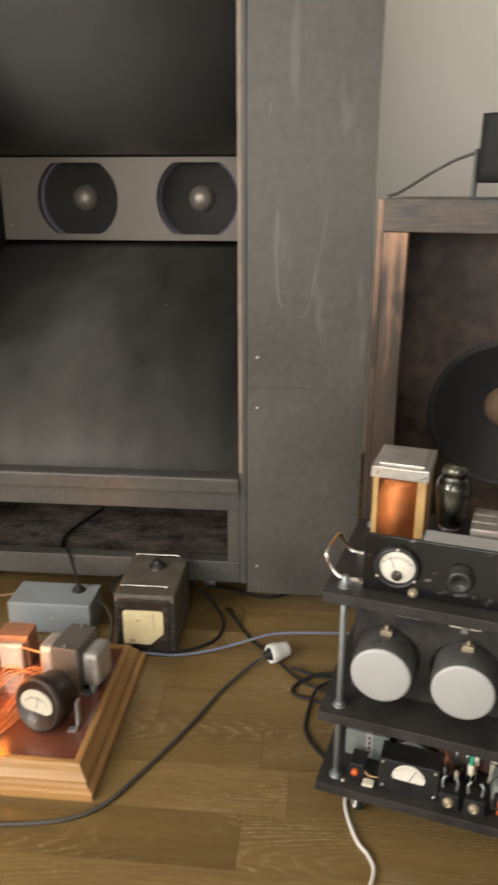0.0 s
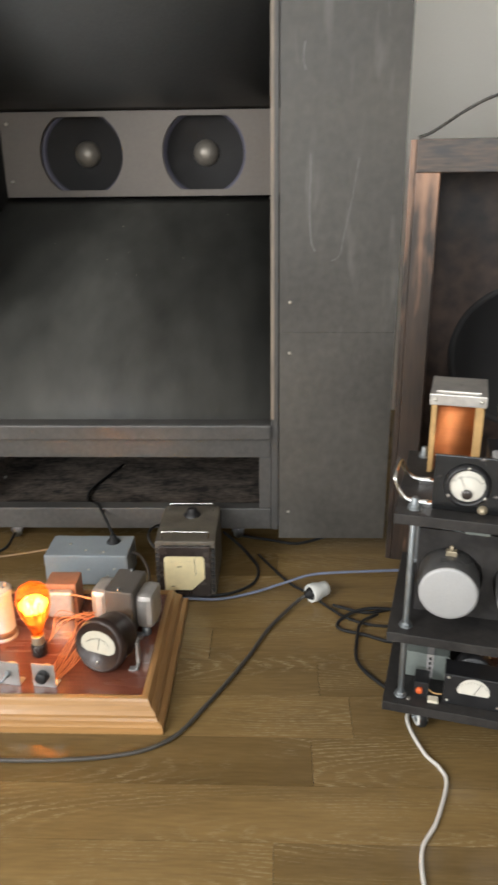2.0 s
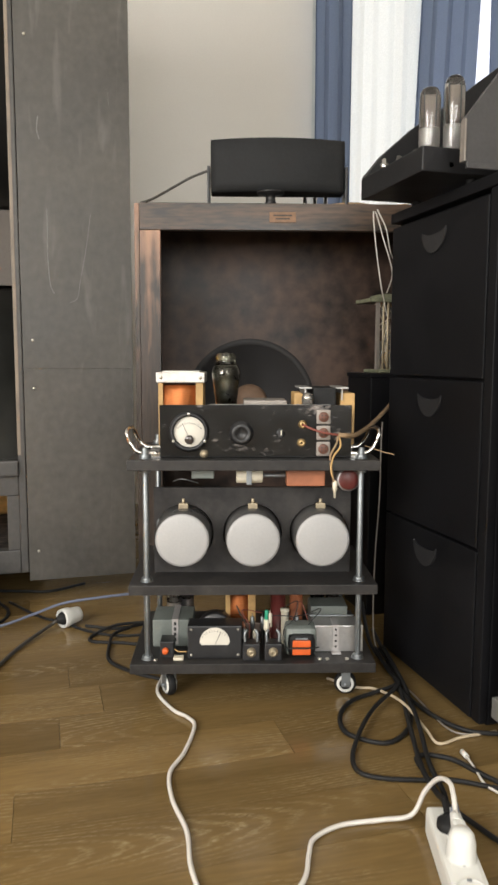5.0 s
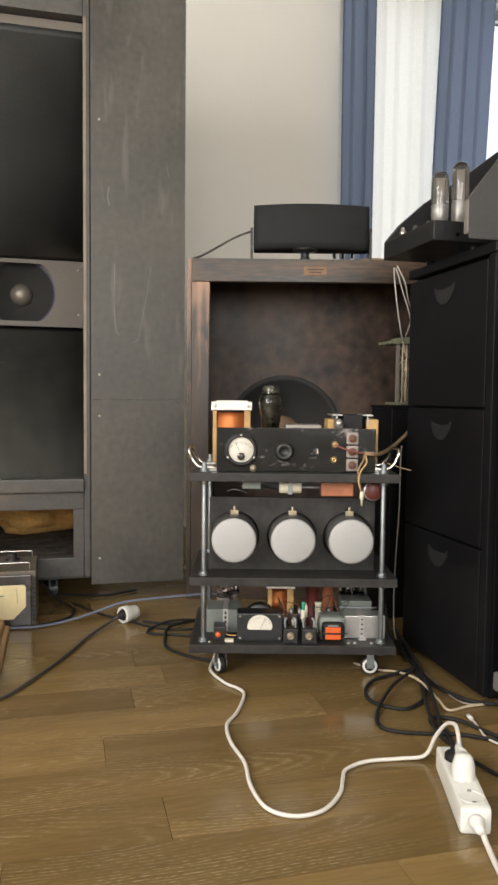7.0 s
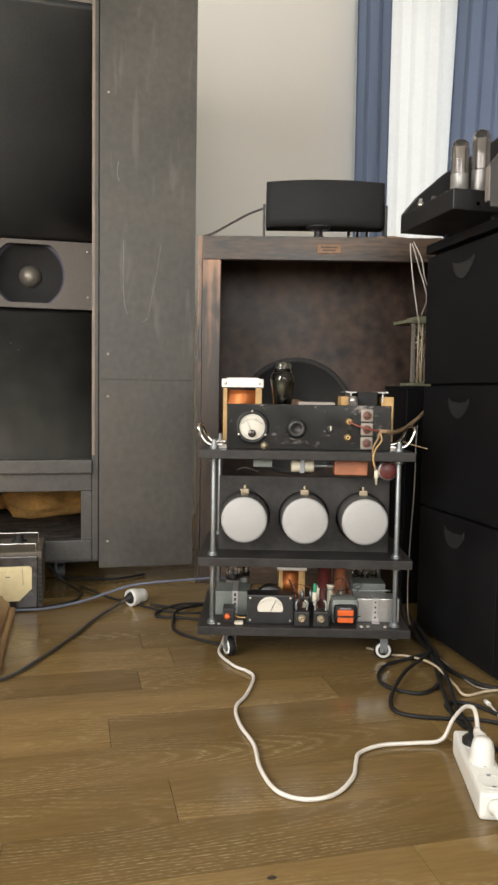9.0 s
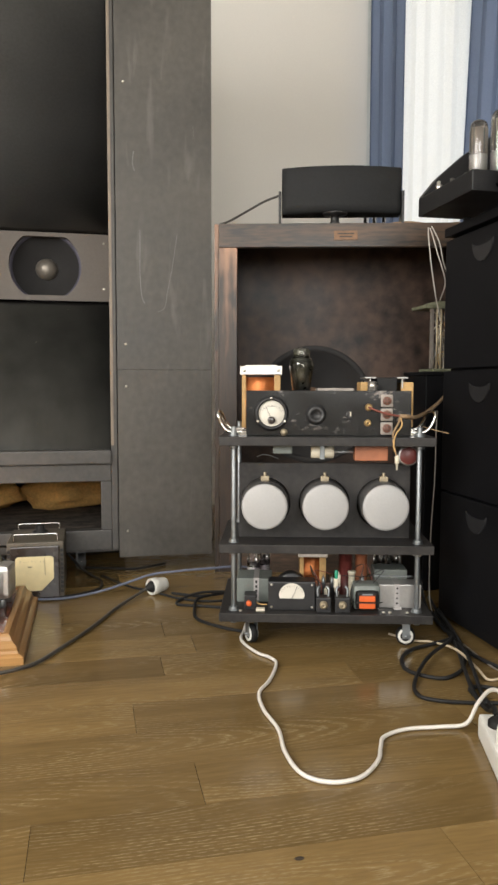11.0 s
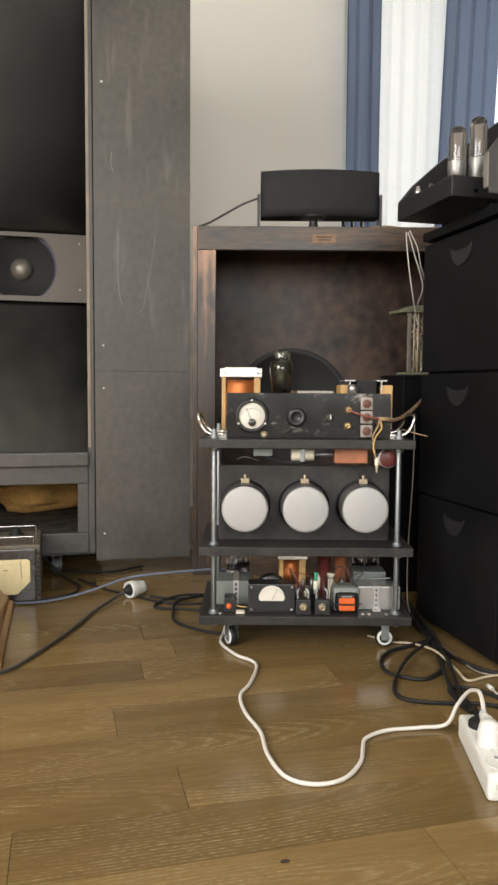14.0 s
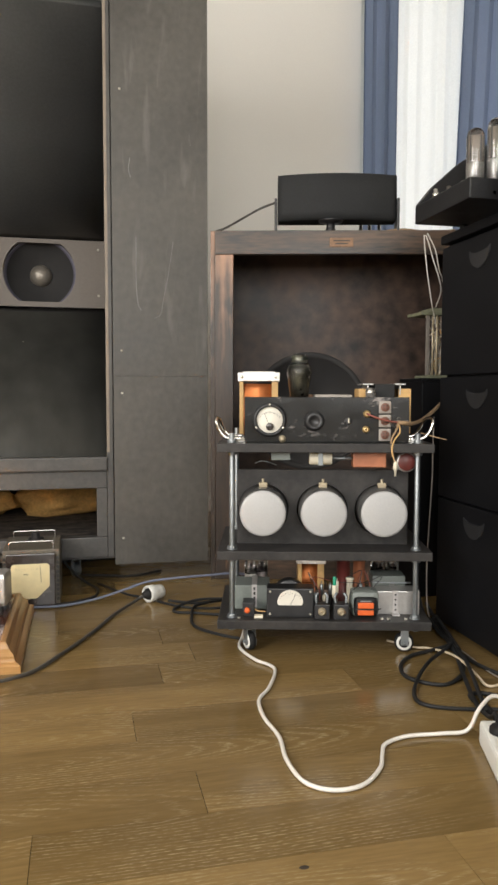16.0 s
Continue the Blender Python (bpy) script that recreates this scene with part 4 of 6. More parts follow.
def vacuum_tube(name, m, r, h, label, tall=False, glass_mat=GLASS, bottle=False):
    """A valve: bakelite base, shouldered bulb, getter mirror and dark anode."""
    t = thing(name, m, label, "vacuum tube")
    bm = B()
    bh = 0.10 if bottle else 0.24
    lathe(bm, [(0, 0), (r * 0.62, 0), (r * 0.66, 0.002), (r * 0.66, h * (bh - 0.02)), (r * 0.60, h * bh), (0, h * bh)], seg=24)
    part("tube_base", bm, BAKE, t)
    bm = B()
    if bottle:
        pr = [(r * 0.60, h * 0.105), (r * 0.74, h * 0.16), (r * 0.80, h * 0.30), (r * 0.90, h * 0.50), (r, h * 0.63), (r * 0.99, h * 0.70), (r * 0.84, h * 0.78), (r * 0.68, h * 0.835), (r * 0.67, h * 0.87), (r * 0.70, h * 0.93), (r * 0.58, h * 0.985), (0, h)]
        inn = [(max(0.0, a - 0.0013), z - (0.0013 if z > h * 0.95 else 0.0)) for a, z in reversed(pr)]
    elif tall:
        pr = [(r * 0.60, h * 0.235), (r, h * 0.28), (r, h * 0.86), (r * 0.86, h * 0.95), (r * 0.45, h * 0.99), (0, h)]
        inn = [(0, h - 0.0015), (r * 0.43, h * 0.985), (r * 0.82, h * 0.94), (r - 0.0015, h * 0.855), (r - 0.0015, h * 0.29), (r * 0.55, h * 0.25)]
    else:
        pr = [(r * 0.60, h * 0.235), (r * 0.95, h * 0.33), (r, h * 0.50), (r * 0.98, h * 0.64), (r * 0.80, h * 0.74), (r * 0.66, h * 0.79), (r * 0.66, h * 0.93), (r * 0.5, h * 0.98), (0, h)]
        inn = [(0, h - 0.0015), (r * 0.48, h * 0.97), (r * 0.62, h * 0.925), (r * 0.62, h * 0.795), (r * 0.76, h * 0.735), (r * 0.94, h * 0.635), (r * 0.96, h * 0.5), (r * 0.91, h * 0.335), (r * 0.56, h * 0.25)]
    lathe(bm, pr + inn, seg=32)
    part("glass_bulb", bm, glass_mat, t)
    bm = B()
    if bottle:
        lathe(bm, [(0, h * 0.14), (r * 0.50, h * 0.14), (r * 0.62, h * 0.50), (r * 0.62, h * 0.66), (r * 0.40, h * 0.72), (0, h * 0.72)], seg=28)
    else:
        lathe(bm, [(0, h * 0.30), (r * 0.48, h * 0.30), (r * 0.48, h * 0.64), (0, h * 0.64)], seg=16)
    for a in range(0 if bottle else 4):
        cyl(bm, (r * 0.36 * math.cos(a * 1.57), r * 0.36 * math.sin(a * 1.57), h * 0.24), 0.001, h * 0.5, "z", 6)
    part("anode", bm, ANODE if bottle else GETTER, t)
    bm = B()
    lathe(bm, [(r * 0.60, h * 0.885), (r * 0.62, h * 0.925), (r * 0.52, h * 0.965), (0, h * 0.975)] if bottle else [(r * 0.60, h * 0.80), (r * 0.60, h * 0.91), (r * 0.45, h * 0.96), (0, h * 0.975)] if not tall else [(r * 0.90, h * 0.30), (r * 0.92, h * 0.52)], seg=28)
    part("getter_mirror", bm, ALU if tall else GETTER, t)
    return t


# amplifier on the top board
amp = thing("tube_amplifier", TM, "glossy black amplifier chassis with a meter, knob, sockets and open transformers", "amplifier")
X0, X1, AY = -0.184, 0.193, 0.004
bm = B()
box(bm, X0, X1, AY, AY + 0.006, Z3 + 0.001, 0.598, 0.0012)
part("front_panel", bm, GLOSS, amp, "glossy black panel with scratched paint")
bm = B()
box(bm, X0 + 0.004, -0.094, AY + 0.0065, 0.032, Z3 + 0.001, 0.588, 0.001)
box(bm, -0.0935, X1 - 0.012, AY + 0.0065, 0.058, Z3 + 0.001, 0.588, 0.001)
box(bm, -0.0935, X1 - 0.012, 0.0585, 0.175, Z3 + 0.001, 0.574, 0.001)
part("chassis", bm, AMP, amp)
bm = B()
box(bm, -0.0885, 0.158, AY + 0.0085, 0.056, 0.5885, 0.5965, 0.002)
part("deck_plate", bm, LIGHTALU, amp, "aluminium deck plate")
meter = dial_meter(amp, -0.126, 0.5455, AY - 0.001, 0.0395, 0.0295, DIAL, 0.03)
bm = B()
lathe(bm, [(0.0240, 0.0), (0.0240, -0.003), (0.0215, -0.004), (0.0205, -0.016), (0.0185, -0.0185), (0.012, -0.019), (0.0115, -0.0165), (0, -0.0165)], (-0.024, AY, 0.543), "y", 12)
part("control_knob", bm, PULL, amp)
bm = B()
cyl(bm, (0.053, AY - 0.003, 0.543), 0.0085, 0.004, "y", 16)
box(bm, 0.0485, 0.0575, AY - 0.016, AY - 0.003, 0.535, 0.551, 0.002)
sw = part("rotary_switch", bm, BLACK, amp)
bm = B()
box(bm, 0.0520, 0.0545, AY - 0.0168, AY - 0.0158, 0.540, 0.550)
part("pointer_mark", bm, CREAM, sw)
for cx, cz in ((0.096, 0.560), (0.094, 0.524)):
    bm = B()
    lathe(bm, [(0.0085, 0), (0.0085, -0.003), (0.006, -0.004), (0.006, -0.010), (0.002, -0.010), (0.002, -0.002)], (cx, AY, cz), "y", 18)
    part("jack_socket", bm, BRASS, amp)
bm = B()
lathe(bm, [(0.0085, 0), (0.0085, -0.004), (0.006, -0.006), (0.005, -0.010), (0, -0.011)], (-0.097, AY, 0.502), "y", 18)
part("pilot_lamp", bm, TAB, amp)
for cz in (0.575, 0.5435, 0.512):
    bm = B()
    box(bm, 0.123, 0.151, AY - 0.005, AY, cz - 0.0145, cz + 0.0145, 0.003)
    so = part("socket_flange", bm, FLANGE, amp, "square metal socket flange")
    bm = B()
    cyl(bm, (0.137, AY - 0.0075, cz), 0.0100, 0.004, "y", 20, 0.001)
    part("socket_insert", bm, INSERT, so)
    bm = B()
    for a in range(4):
        cyl(bm, (0.137 + 0.005 * math.cos(a * 1.57 + 0.8), AY - 0.0082, cz + 0.005 * math.sin(a * 1.57 + 0.8)), 0.0014, 0.002, "y", 8)
    part("socket_contacts", bm, INK, so)


def open_transformer(parent, x0, x1, y0, y1, z0, z1, wound=COPPER):
    """Core clamped by aluminium angles over a wound bobbin with yellow end boards."""
    w, ht = x1 - x0, z1 - z0
    bm = B()
    box(bm, x0, x1, y0 - 0.004, y1 + 0.004, z1 - 0.022, z1, 0.0015)
    clamp = part("clamp", bm, BELL, parent, "aluminium transformer clamp")
    screws(clamp, [(x, y0 - 0.0055, z1 - 0.011) for x in (x0 + 0.010, x1 - 0.010)], "y", 0.004)
    bm = B()
    box(bm, x0 + 0.012, x1 - 0.012, y0 + 0.012, y1 - 0.012, z1 - 0.0005, z1 + 0.003, 0.001)
    part("label_plate", bm, BELL, clamp, "pale scratched cover plate")
    bm = B()
    box(bm, x0 + 0.004, x0 + 0.014, y0, y1, z0, z1 - 0.0225, 0.0012)
    part("bobbin_end", bm, YELLOW, parent)
    bm = B()
    box(bm, x1 - 0.020, x1 - 0.004, y0, y1, z0, z1 - 0.0225, 0.0012)
    part("bobbin_end", bm, YELLOW, parent)
    bm = B()
    N = 9
    prof = []
    for k in range(N):
        a = math.pi * k / (N - 1)
        prof.append((y0 + 0.010 - 0.010 * math.sin(a), z0 + 0.002 + (ht - 0.030) * k / (N - 1)))
    prof += [(y1, prof[-1][1]), (y1, prof[0][1])]
    extrude_profile(bm, prof, x0 + 0.0145, x1 - 0.0205, lambda u, v, q: Vector((q, u, v)))
    for fc in bm.faces:
        fc.smooth = abs(fc.normal.x) < 0.5
    part("winding", bm, wound, parent)


open_transformer(amp, -0.206, -0.101, 0.168, 0.288, Z3 + 0.002, 0.6580)
bm = B()
box(bm, 0.086, 0.104, 0.085, 0.170, 0.5745, 0.618, 0.003)
part("bobbin_end", bm, YELLOW, amp)
bm = B()
box(bm, 0.182, 0.212, 0.085, 0.185, 0.510, 0.618, 0.003)
part("bobbin_end", bm, YELLOW, amp)
for x0, x1 in ((0.096, 0.122), (0.172, 0.198)):
    bm = B()
    box(bm, x0, x1, 0.080, 0.190, 0.6265, 0.630, 0.001)
    box(bm, x0 + 0.011, x0 + 0.014, 0.080, 0.190, 0.603, 0.6262, 0.0005)
    part("clamp", bm, ALU, amp)
bm = B()
box(bm, 0.1245, 0.1715, 0.076, 0.194, 0.5745, 0.629, 0.003)
part("transformer_core", bm, RUBBER, amp, "black taped transformer core")
bm = B()
for k in range(3):
    box(bm, -0.018, 0.070, 0.070 + k * 0.032, 0.098 + k * 0.032, 0.5745, 0.6035, 0.003)
box(bm, 0.022, 0.026, 0.069, 0.163, 0.5745, 0.6043, 0.001)
part("finned_can", bm, FLANGE, amp)
bm = B()
lathe(bm, [(0.0, 0.0), (0.011, 0.0), (0.012, 0.014), (0.009, 0.021), (0.005, 0.023), (0, 0.023)], (0.110, 0.050, 0.5968), "z", 18)
part("small_cap", bm, GETTER, amp)
vacuum_tube("rectifier_tube", TM @ Matrix.Translation((-0.0545, 0.108, 0.5745)), 0.0300, 0.1260, "smoky shouldered vacuum tube on the amplifier deck", glass_mat=SMOKE, bottle=True)

# cords of the amplifier
bm = B()
sweep(bm, [(0.165, -0.012, 0.541), (0.18, -0.014, 0.540), (0.198, 0.012, 0.537), (0.232, 0.10, 0.538), (0.2655, 0.181, 0.545), (0.302, 0.26, 0.559), (0.337, 0.334, 0.576), (0.382, 0.448, 0.598)], 0.0048)
cord = solid("braided_cord", bm, TANCORD, "tan braided cord plugged into the amplifier panel", "cord", m=TM)
for nm, pts, r, mt in (("wire", [(0.096, -0.006, 0.560), (0.115, -0.016, 0.552), (0.14, -0.018, 0.545), (0.165, -0.012, 0.541)], 0.0022, DULLRED),
                       ("wire", [(0.165, -0.012, 0.541), (0.160, -0.020, 0.525), (0.148, -0.024, 0.50), (0.150, -0.036, 0.470), (0.156, -0.036, 0.447)], 0.0022, TANCORD),
                       ("wire", [(0.165, -0.012, 0.541), (0.168, -0.020, 0.52), (0.154, -0.026, 0.50), (0.148, -0.037, 0.475), (0.156, -0.036, 0.450)], 0.0018, YELLOW),
                       ("wire", [(0.225, 0.03, 0.515), (0.25, 0.0, 0.508), (0.275, -0.01, 0.502)], 0.0012, TANCORD)):
    bm = B()
    sweep(bm, pts, r)
    part(nm, bm, mt, cord)
bm = B()
lathe(bm, [(0, 0), (0.002, 0.0), (0.003, 0.014), (0.005, 0.016), (0.005, 0.030), (0.002, 0.034), (0, 0.034)], (0.156, -0.036, 0.421), "z", 12)
part("plug_tip", bm, CREAM, cord)

# parts on the bottom board
gb = thing("choke_box", TM, "grey-green metal box with a perforated strap on the trolley's lower board", "metal box")
bm = B()
box(bm, -0.209, -0.124, 0.062, 0.15, Z1, 0.1435, 0.003)
part("box_body", bm, GREYGREEN, gb)
bm = B()
box(bm, -0.168, -0.155, 0.0600, 0.1515, 0.1440, 0.1455)
box(bm, -0.168, -0.155, 0.0595, 0.0615, Z1 + 0.006, 0.1455)
part("strap", bm, CANWHITE, gb)
bm = B()
for k in range(4):
    box(bm, -0.1640, -0.1590, 0.0590, 0.0596, 0.098 + k * 0.0115, 0.105 + k * 0.0115)
part("strap_slots", bm, INK, gb)

mb = thing("panel_meter_box", TM, "small black box with a half-round white meter window", "meter")
bm = B()
box(bm, -0.132, -0.022, -0.004, 0.045, Z1, 0.154, 0.003)
part("meter_case", bm, BLACK, mb)
bm = B()
cyl(bm, (-0.077, 0.046, 0.124), 0.038, 0.030, "y", 32)
part("meter_drum", bm, BLACK, mb)
bm = B()
pts = [(-0.077 + 0.030 * math.cos(a), 0.121 + 0.030 * math.sin(a)) for a in (math.pi * k / 20 for k in range(21))]
pts += [(-0.104, 0.115), (-0.050, 0.115)]
extrude_profile(bm, pts, -0.0055, -0.0042, lambda u, v, q: Vector((u, q, v)))
di = part("dial", bm, DIAL, mb, "white half-round dial")
bm = B()
m = Matrix.Translation((-0.077, 0, 0.115)) @ Matrix.Rotation(radians(25), 4, "Y")
box(bm, -0.0004, 0.0004, -0.0065, -0.0058, 0.002, 0.030, 0, m)
for k in range(11):
    m = Matrix.Translation((-0.077, 0, 0.112)) @ Matrix.Rotation(radians(-50 + 10 * k), 4, "Y")
    box(bm, -0.0003, 0.0003, -0.0061, -0.0057, 0.030, 0.034, 0, m)
part("scale_and_pointer", bm, INK, di)
screws(mb, [(x, -0.005, z) for x in (-0.124, -0.030) for z in (0.094, 0.147)], "y", 0.003)

pb = thing("push_button_box", TM, "small black box with an orange push button", "switch")
bm = B()
box(bm, -0.188, -0.160, 0.004, 0.045, Z1, 0.118, 0.002)
part("switch_case", bm, BLACK, pb)
bm = B()
lathe(bm, [(0.0065, 0.0), (0.0065, -0.005), (0.005, -0.007), (0, -0.0075)], (-0.177, 0.004, 0.100), "y", 18)
part("button", bm, ORANGE, pb, "bright orange push button")
bm = B()
sweep(bm, [(-0.160, 0.010, 0.101), (-0.150, 0.004, 0.098), (-0.134, 0.006, 0.097)], 0.0014)
part("wire", bm, YELLOW, pb)
bm = B()
box(bm, -0.160, -0.140, -0.012, 0.004, Z1 + 0.0004, Z1 + 0.006, 0.001)
solid("terminal_block", bm, CREAM, "small cream terminal block on the lower board", "terminal", m=TM)

for cx in (-0.0035, 0.0405):
    jb = thing("jack_box", TM, "small black box with a round brass jack", "connector", group="jack boxes on the trolley")
    bm = B()
    box(bm, cx - 0.0175, cx + 0.0175, -0.016, 0.016, Z1, 0.120, 0.002)
    part("jack_case", bm, BLACK, jb)
    bm = B()
    lathe(bm, [(0.0095, 0), (0.0095, -0.004), (0.0065, -0.006), (0.006, -0.009), (0.003, -0.009), (0.003, -0.002), (0, -0.002)], (cx, -0.016, 0.104), "y", 20)
    part("jack", bm, TAB, jb)
    bm = B()
    for s in (-1, 1):
        sweep(bm, [(cx + s * 0.012, 0.0, 0.119), (cx + s * 0.013, 0.002, 0.135), (cx + s * 0.008, 0.006, 0.142)], 0.003, 8)
    part("terminal_lug", bm, ZINC, jb)

ot = thing("orange_transformer", TM, "grey transformer with a bright orange taped winding", "transformer")
bm = B()
box(bm, 0.066, 0.131, 0.004, 0.060, Z1, 0.146, 0.013)
part("shroud", bm, GREYGREEN, ot)
bm = B()
box(bm, 0.0715, 0.1255, -0.002, 0.0045, Z1 + 0.006, 0.134, 0.010)
part("front_shroud", bm, RUBBER, ot)
for z0, z1 in ((0.0925, 0.1065), (0.1085, 0.1225)):
    bm = B()
    box(bm, 0.080, 0.117, -0.006, -0.0015, z0, z1, 0.002)
    part("winding", bm, ORANGE, ot)
bm = B()
box(bm, 0.086, 0.111, -0.0045, -0.0018, 0.1235, 0.127, 0.0008)
part("fixing_strip", bm, ZINC, ot)
bm = B()
sweep(bm, [(0.066, 0.0, 0.108), (0.075, -0.006, 0.107), (0.098, -0.008, 0.107), (0.122, -0.006, 0.107), (0.134, -0.002, 0.108)], 0.0012, 6)
part("binding_wire", bm, INK, ot)

sb = thing("shielded_box", TM, "silver-grey metal box held down by a perforated strap", "metal box")
bm = B()
box(bm, 0.126, 0.229, 0.030, 0.085, Z1, 0.141, 0.002)
part("box_body", bm, ALU, sb)
bm = B()
box(bm, 0.126, 0.205, 0.088, 0.15, Z1, 0.162, 0.002)
part("rear_box", bm, GREYGREEN, sb)
bm = B()
box(bm, 0.166, 0.178, 0.0285, 0.0865, 0.1412, 0.1428)
box(bm, 0.166, 0.178, 0.0275, 0.0293, Z1 + 0.004, 0.1428)
box(bm, 0.163, 0.181, 0.012, 0.0293, Z1 + 0.0005, Z1 + 0.004, 0.001)
part("strap", bm, CANWHITE, sb)
bm = B()
for k in range(4):
    cyl(bm, (0.172, 0.0270, 0.097 + k * 0.012), 0.0024, 0.0008, "y", 10)
part("strap_holes", bm, INK, sb)
bm = B()
sweep(bm, [(0.118, 0.045, 0.158), (0.15, 0.043, 0.158), (0.21, 0.043, 0.158)], 0.0022)
part("bus_wire", bm, ZINC, sb)

rear = thing("supply_transformer", TM, "transformer with copper winding at the back of the lower board", "transformer")
open_transformer(rear, -0.060, 0.012, 0.085, 0.155, 0.130, 0.214)
bm = B()
box(bm, -0.065, 0.020, 0.080, 0.165, Z1, 0.1295, 0.003)
part("transformer_core", bm, LAMINATE, rear)
for x, y, h, r, lab in ((-0.172, 0.175, 0.118, 0.017, "clear glass tube behind the grey box"), (0.150, 0.185, 0.122, 0.016, "greenish glass tube behind the silver box"),
                        (0.186, 0.19, 0.122, 0.016, "glass tube beside the silver box"), (-0.145, 0.20, 0.118, 0.016, "clear glass tube behind the grey box")):
    vacuum_tube("supply_tube", TM @ Matrix.Translation((x, y, Z1)), r, h, lab, tall=True)
for x, y, r, h, mt, nm, lab in ((0.058, 0.120, 0.020, 0.115, REDDISC, "wound_coil", "dark red wound coil among the supply parts"),
                                (0.098, 0.130, 0.018, 0.118, ORANGEBOX, "wound_coil", "orange-brown coil among the supply parts"),
                                (0.070, 0.080, 0.010, 0.075, CREAM, "capacitor", "slim cream capacitor standing upright")):
    bm = B()
    lathe(bm, [(0, 0), (r, 0), (r, 0.004), (r * 0.82, 0.006), (r * 0.82, h - 0.006), (r, h - 0.004), (r, h), (0, h)], (x, y, Z1), "z", 24)
    solid(nm, bm, mt, lab, "coil" if nm == "wound_coil" else "capacitor", m=TM)
res = thing("upright_resistor", TM, "white and green resistor standing on its leads", "resistor")
bm = B()
lathe(bm, [(0, 0), (0.0055, 0), (0.006, 0.002), (0.006, 0.020), (0.0055, 0.022), (0, 0.022)], (0.029, 0.035, 0.131), "z", 14)
part("resistor_body", bm, CREAM, res)
bm = B()
cyl(bm, (0.029, 0.035, 0.153), 0.0042, 0.020, "z", 12)
part("sleeve", bm, GREENWIRE, res)
bm = B()
cyl(bm, (0.029, 0.035, Z1), 0.0012, 0.046, "z", 6)
part("lead", bm, ZINC, res)
rng = random.Random(4)
for k in range(16):
    x, y = rng.uniform(-0.03, 0.115), rng.uniform(0.03, 0.075)
    if abs(x - 0.029) < 0.012 or (0.06 < x < 0.136 and y < 0.066):
        y = 0.072
    bm = B()
    h = rng.uniform(0.03, 0.075)
    lathe(bm, [(0, 0), (0.001, 0), (0.001, h * 0.5), (0.0045, h * 0.52), (0.0045, h * 0.9), (0.001, h * 0.92), (0.001, h), (0, h)], (x, y, Z1), "z", 10)
    solid("small_component", bm, rng.choice([BLACK, CREAM, ZINC, BAKE, ORANGEBOX, REDDISC]), "small wired component standing on the lower board", "component", group="wired parts on the trolley", m=TM)
for k in range(7):
    x = rng.uniform(-0.06, 0.12)
    y = rng.uniform(0.02, 0.075)
    bm = B()
    sweep(bm, [(x, y, Z1 + 0.004), (x + rng.uniform(-0.01, 0.01), y, Z1 + 0.05), (x + rng.uniform(-0.03, 0.03), y + 0.01, Z1 + rng.uniform(0.06, 0.10)), (x + rng.uniform(-0.04, 0.04), y + 0.03, Z1 + 0.07)], 0.0011, 6)
    solid("wire", bm, rng.choice([DULLRED, BLACK, BLACK, BAKE, BLACK, BAKE]), "thin hook-up wire between the supply parts", "wire", group="hook-up wires", m=TM)
screws(trolley, [(x, -0.010, Z1) for x in (0.135, 0.150, 0.190, -0.196)] , "z", 0.004)
# ---- breadboard amplifier on the floor ----
bb = thing("breadboard_amplifier", Matrix(), "home-built tube amplifier on a moulded pine board lying on the floor", "amplifier")
BX0, BX1, BY0, BY1, BT = -1.032, -0.512, 1.184, 1.655, 0.062
MOULD = [(0.0, 0.0), (0.0, 0.016), (0.004, 0.019), (0.011, 0.022), (0.014, 0.028), (0.014, 0.034), (0.019, 0.040), (0.026, 0.047), (0.030, 0.056), (0.033, 0.061), (0.040, 0.062), (0.046, 0.060), (0.047, 0.050), (0.047, 0.0)]
for nm, mt, a, b, place in (
        ("front_moulding", PINE, BX0, BX1, lambda u, v, w: Vector((w + (u if w == BX0 else -u), BY0 + u, v))),
        ("back_moulding", PINE, BX0, BX1, lambda u, v, w: Vector((w + (u if w == BX0 else -u), BY1 - u, v))),
        ("side_moulding", PINE_Y, BY0, BY1, lambda u, v, w: Vector((BX1 - u, w + (u if w == BY0 else -u), v))),
        ("side_moulding", PINE_Y, BY0, BY1, lambda u, v, w: Vector((BX0 + u, w + (u if w == BY0 else -u), v)))):
    bm = B()
    extrude_profile(bm, MOULD, a, b, place)
    part(nm, bm, mt, bb, "varnished pine moulding")
bm = B()
box(bm, BX0 + 0.0475, BX1 - 0.0475, BY0 + 0.0475, BY1 - 0.0475, 0.0, 0.056)
part("deck_panel", bm, MAHOG, bb, "polished red-brown wooden deck")
DZ = 0.056
# electrolytic can
bm = B()
CX, CY, CT = -0.914, 1.432, 0.124
lathe(bm, [(0, 0), (0.033, 0), (0.033, 0.005), (0.0295, 0.007), (0.0295, CT - 0.010), (0.0305, CT - 0.008), (0.0305, CT), (0.028, CT + 0.002), (0.027, CT - 0.001), (0, CT - 0.001)], (CX, CY, DZ), "z", 36)
ec = part("capacitor_can", bm, CANWHITE, bb, "stout pale aluminium capacitor can")
bm = B()
lathe(bm, [(0.0297, 0.008), (0.0312, 0.009), (0.0312, 0.022), (0.0297, 0.023)], (CX, CY, DZ), "z", 36)
part("clamp_band", bm, PLATEBRASS, ec)
bm = B()
cyl(bm, (CX, CY, DZ + CT - 0.0015), 0.0265, 0.003, "z", 28)
part("can_top", bm, CREAM, ec)
bm = B()
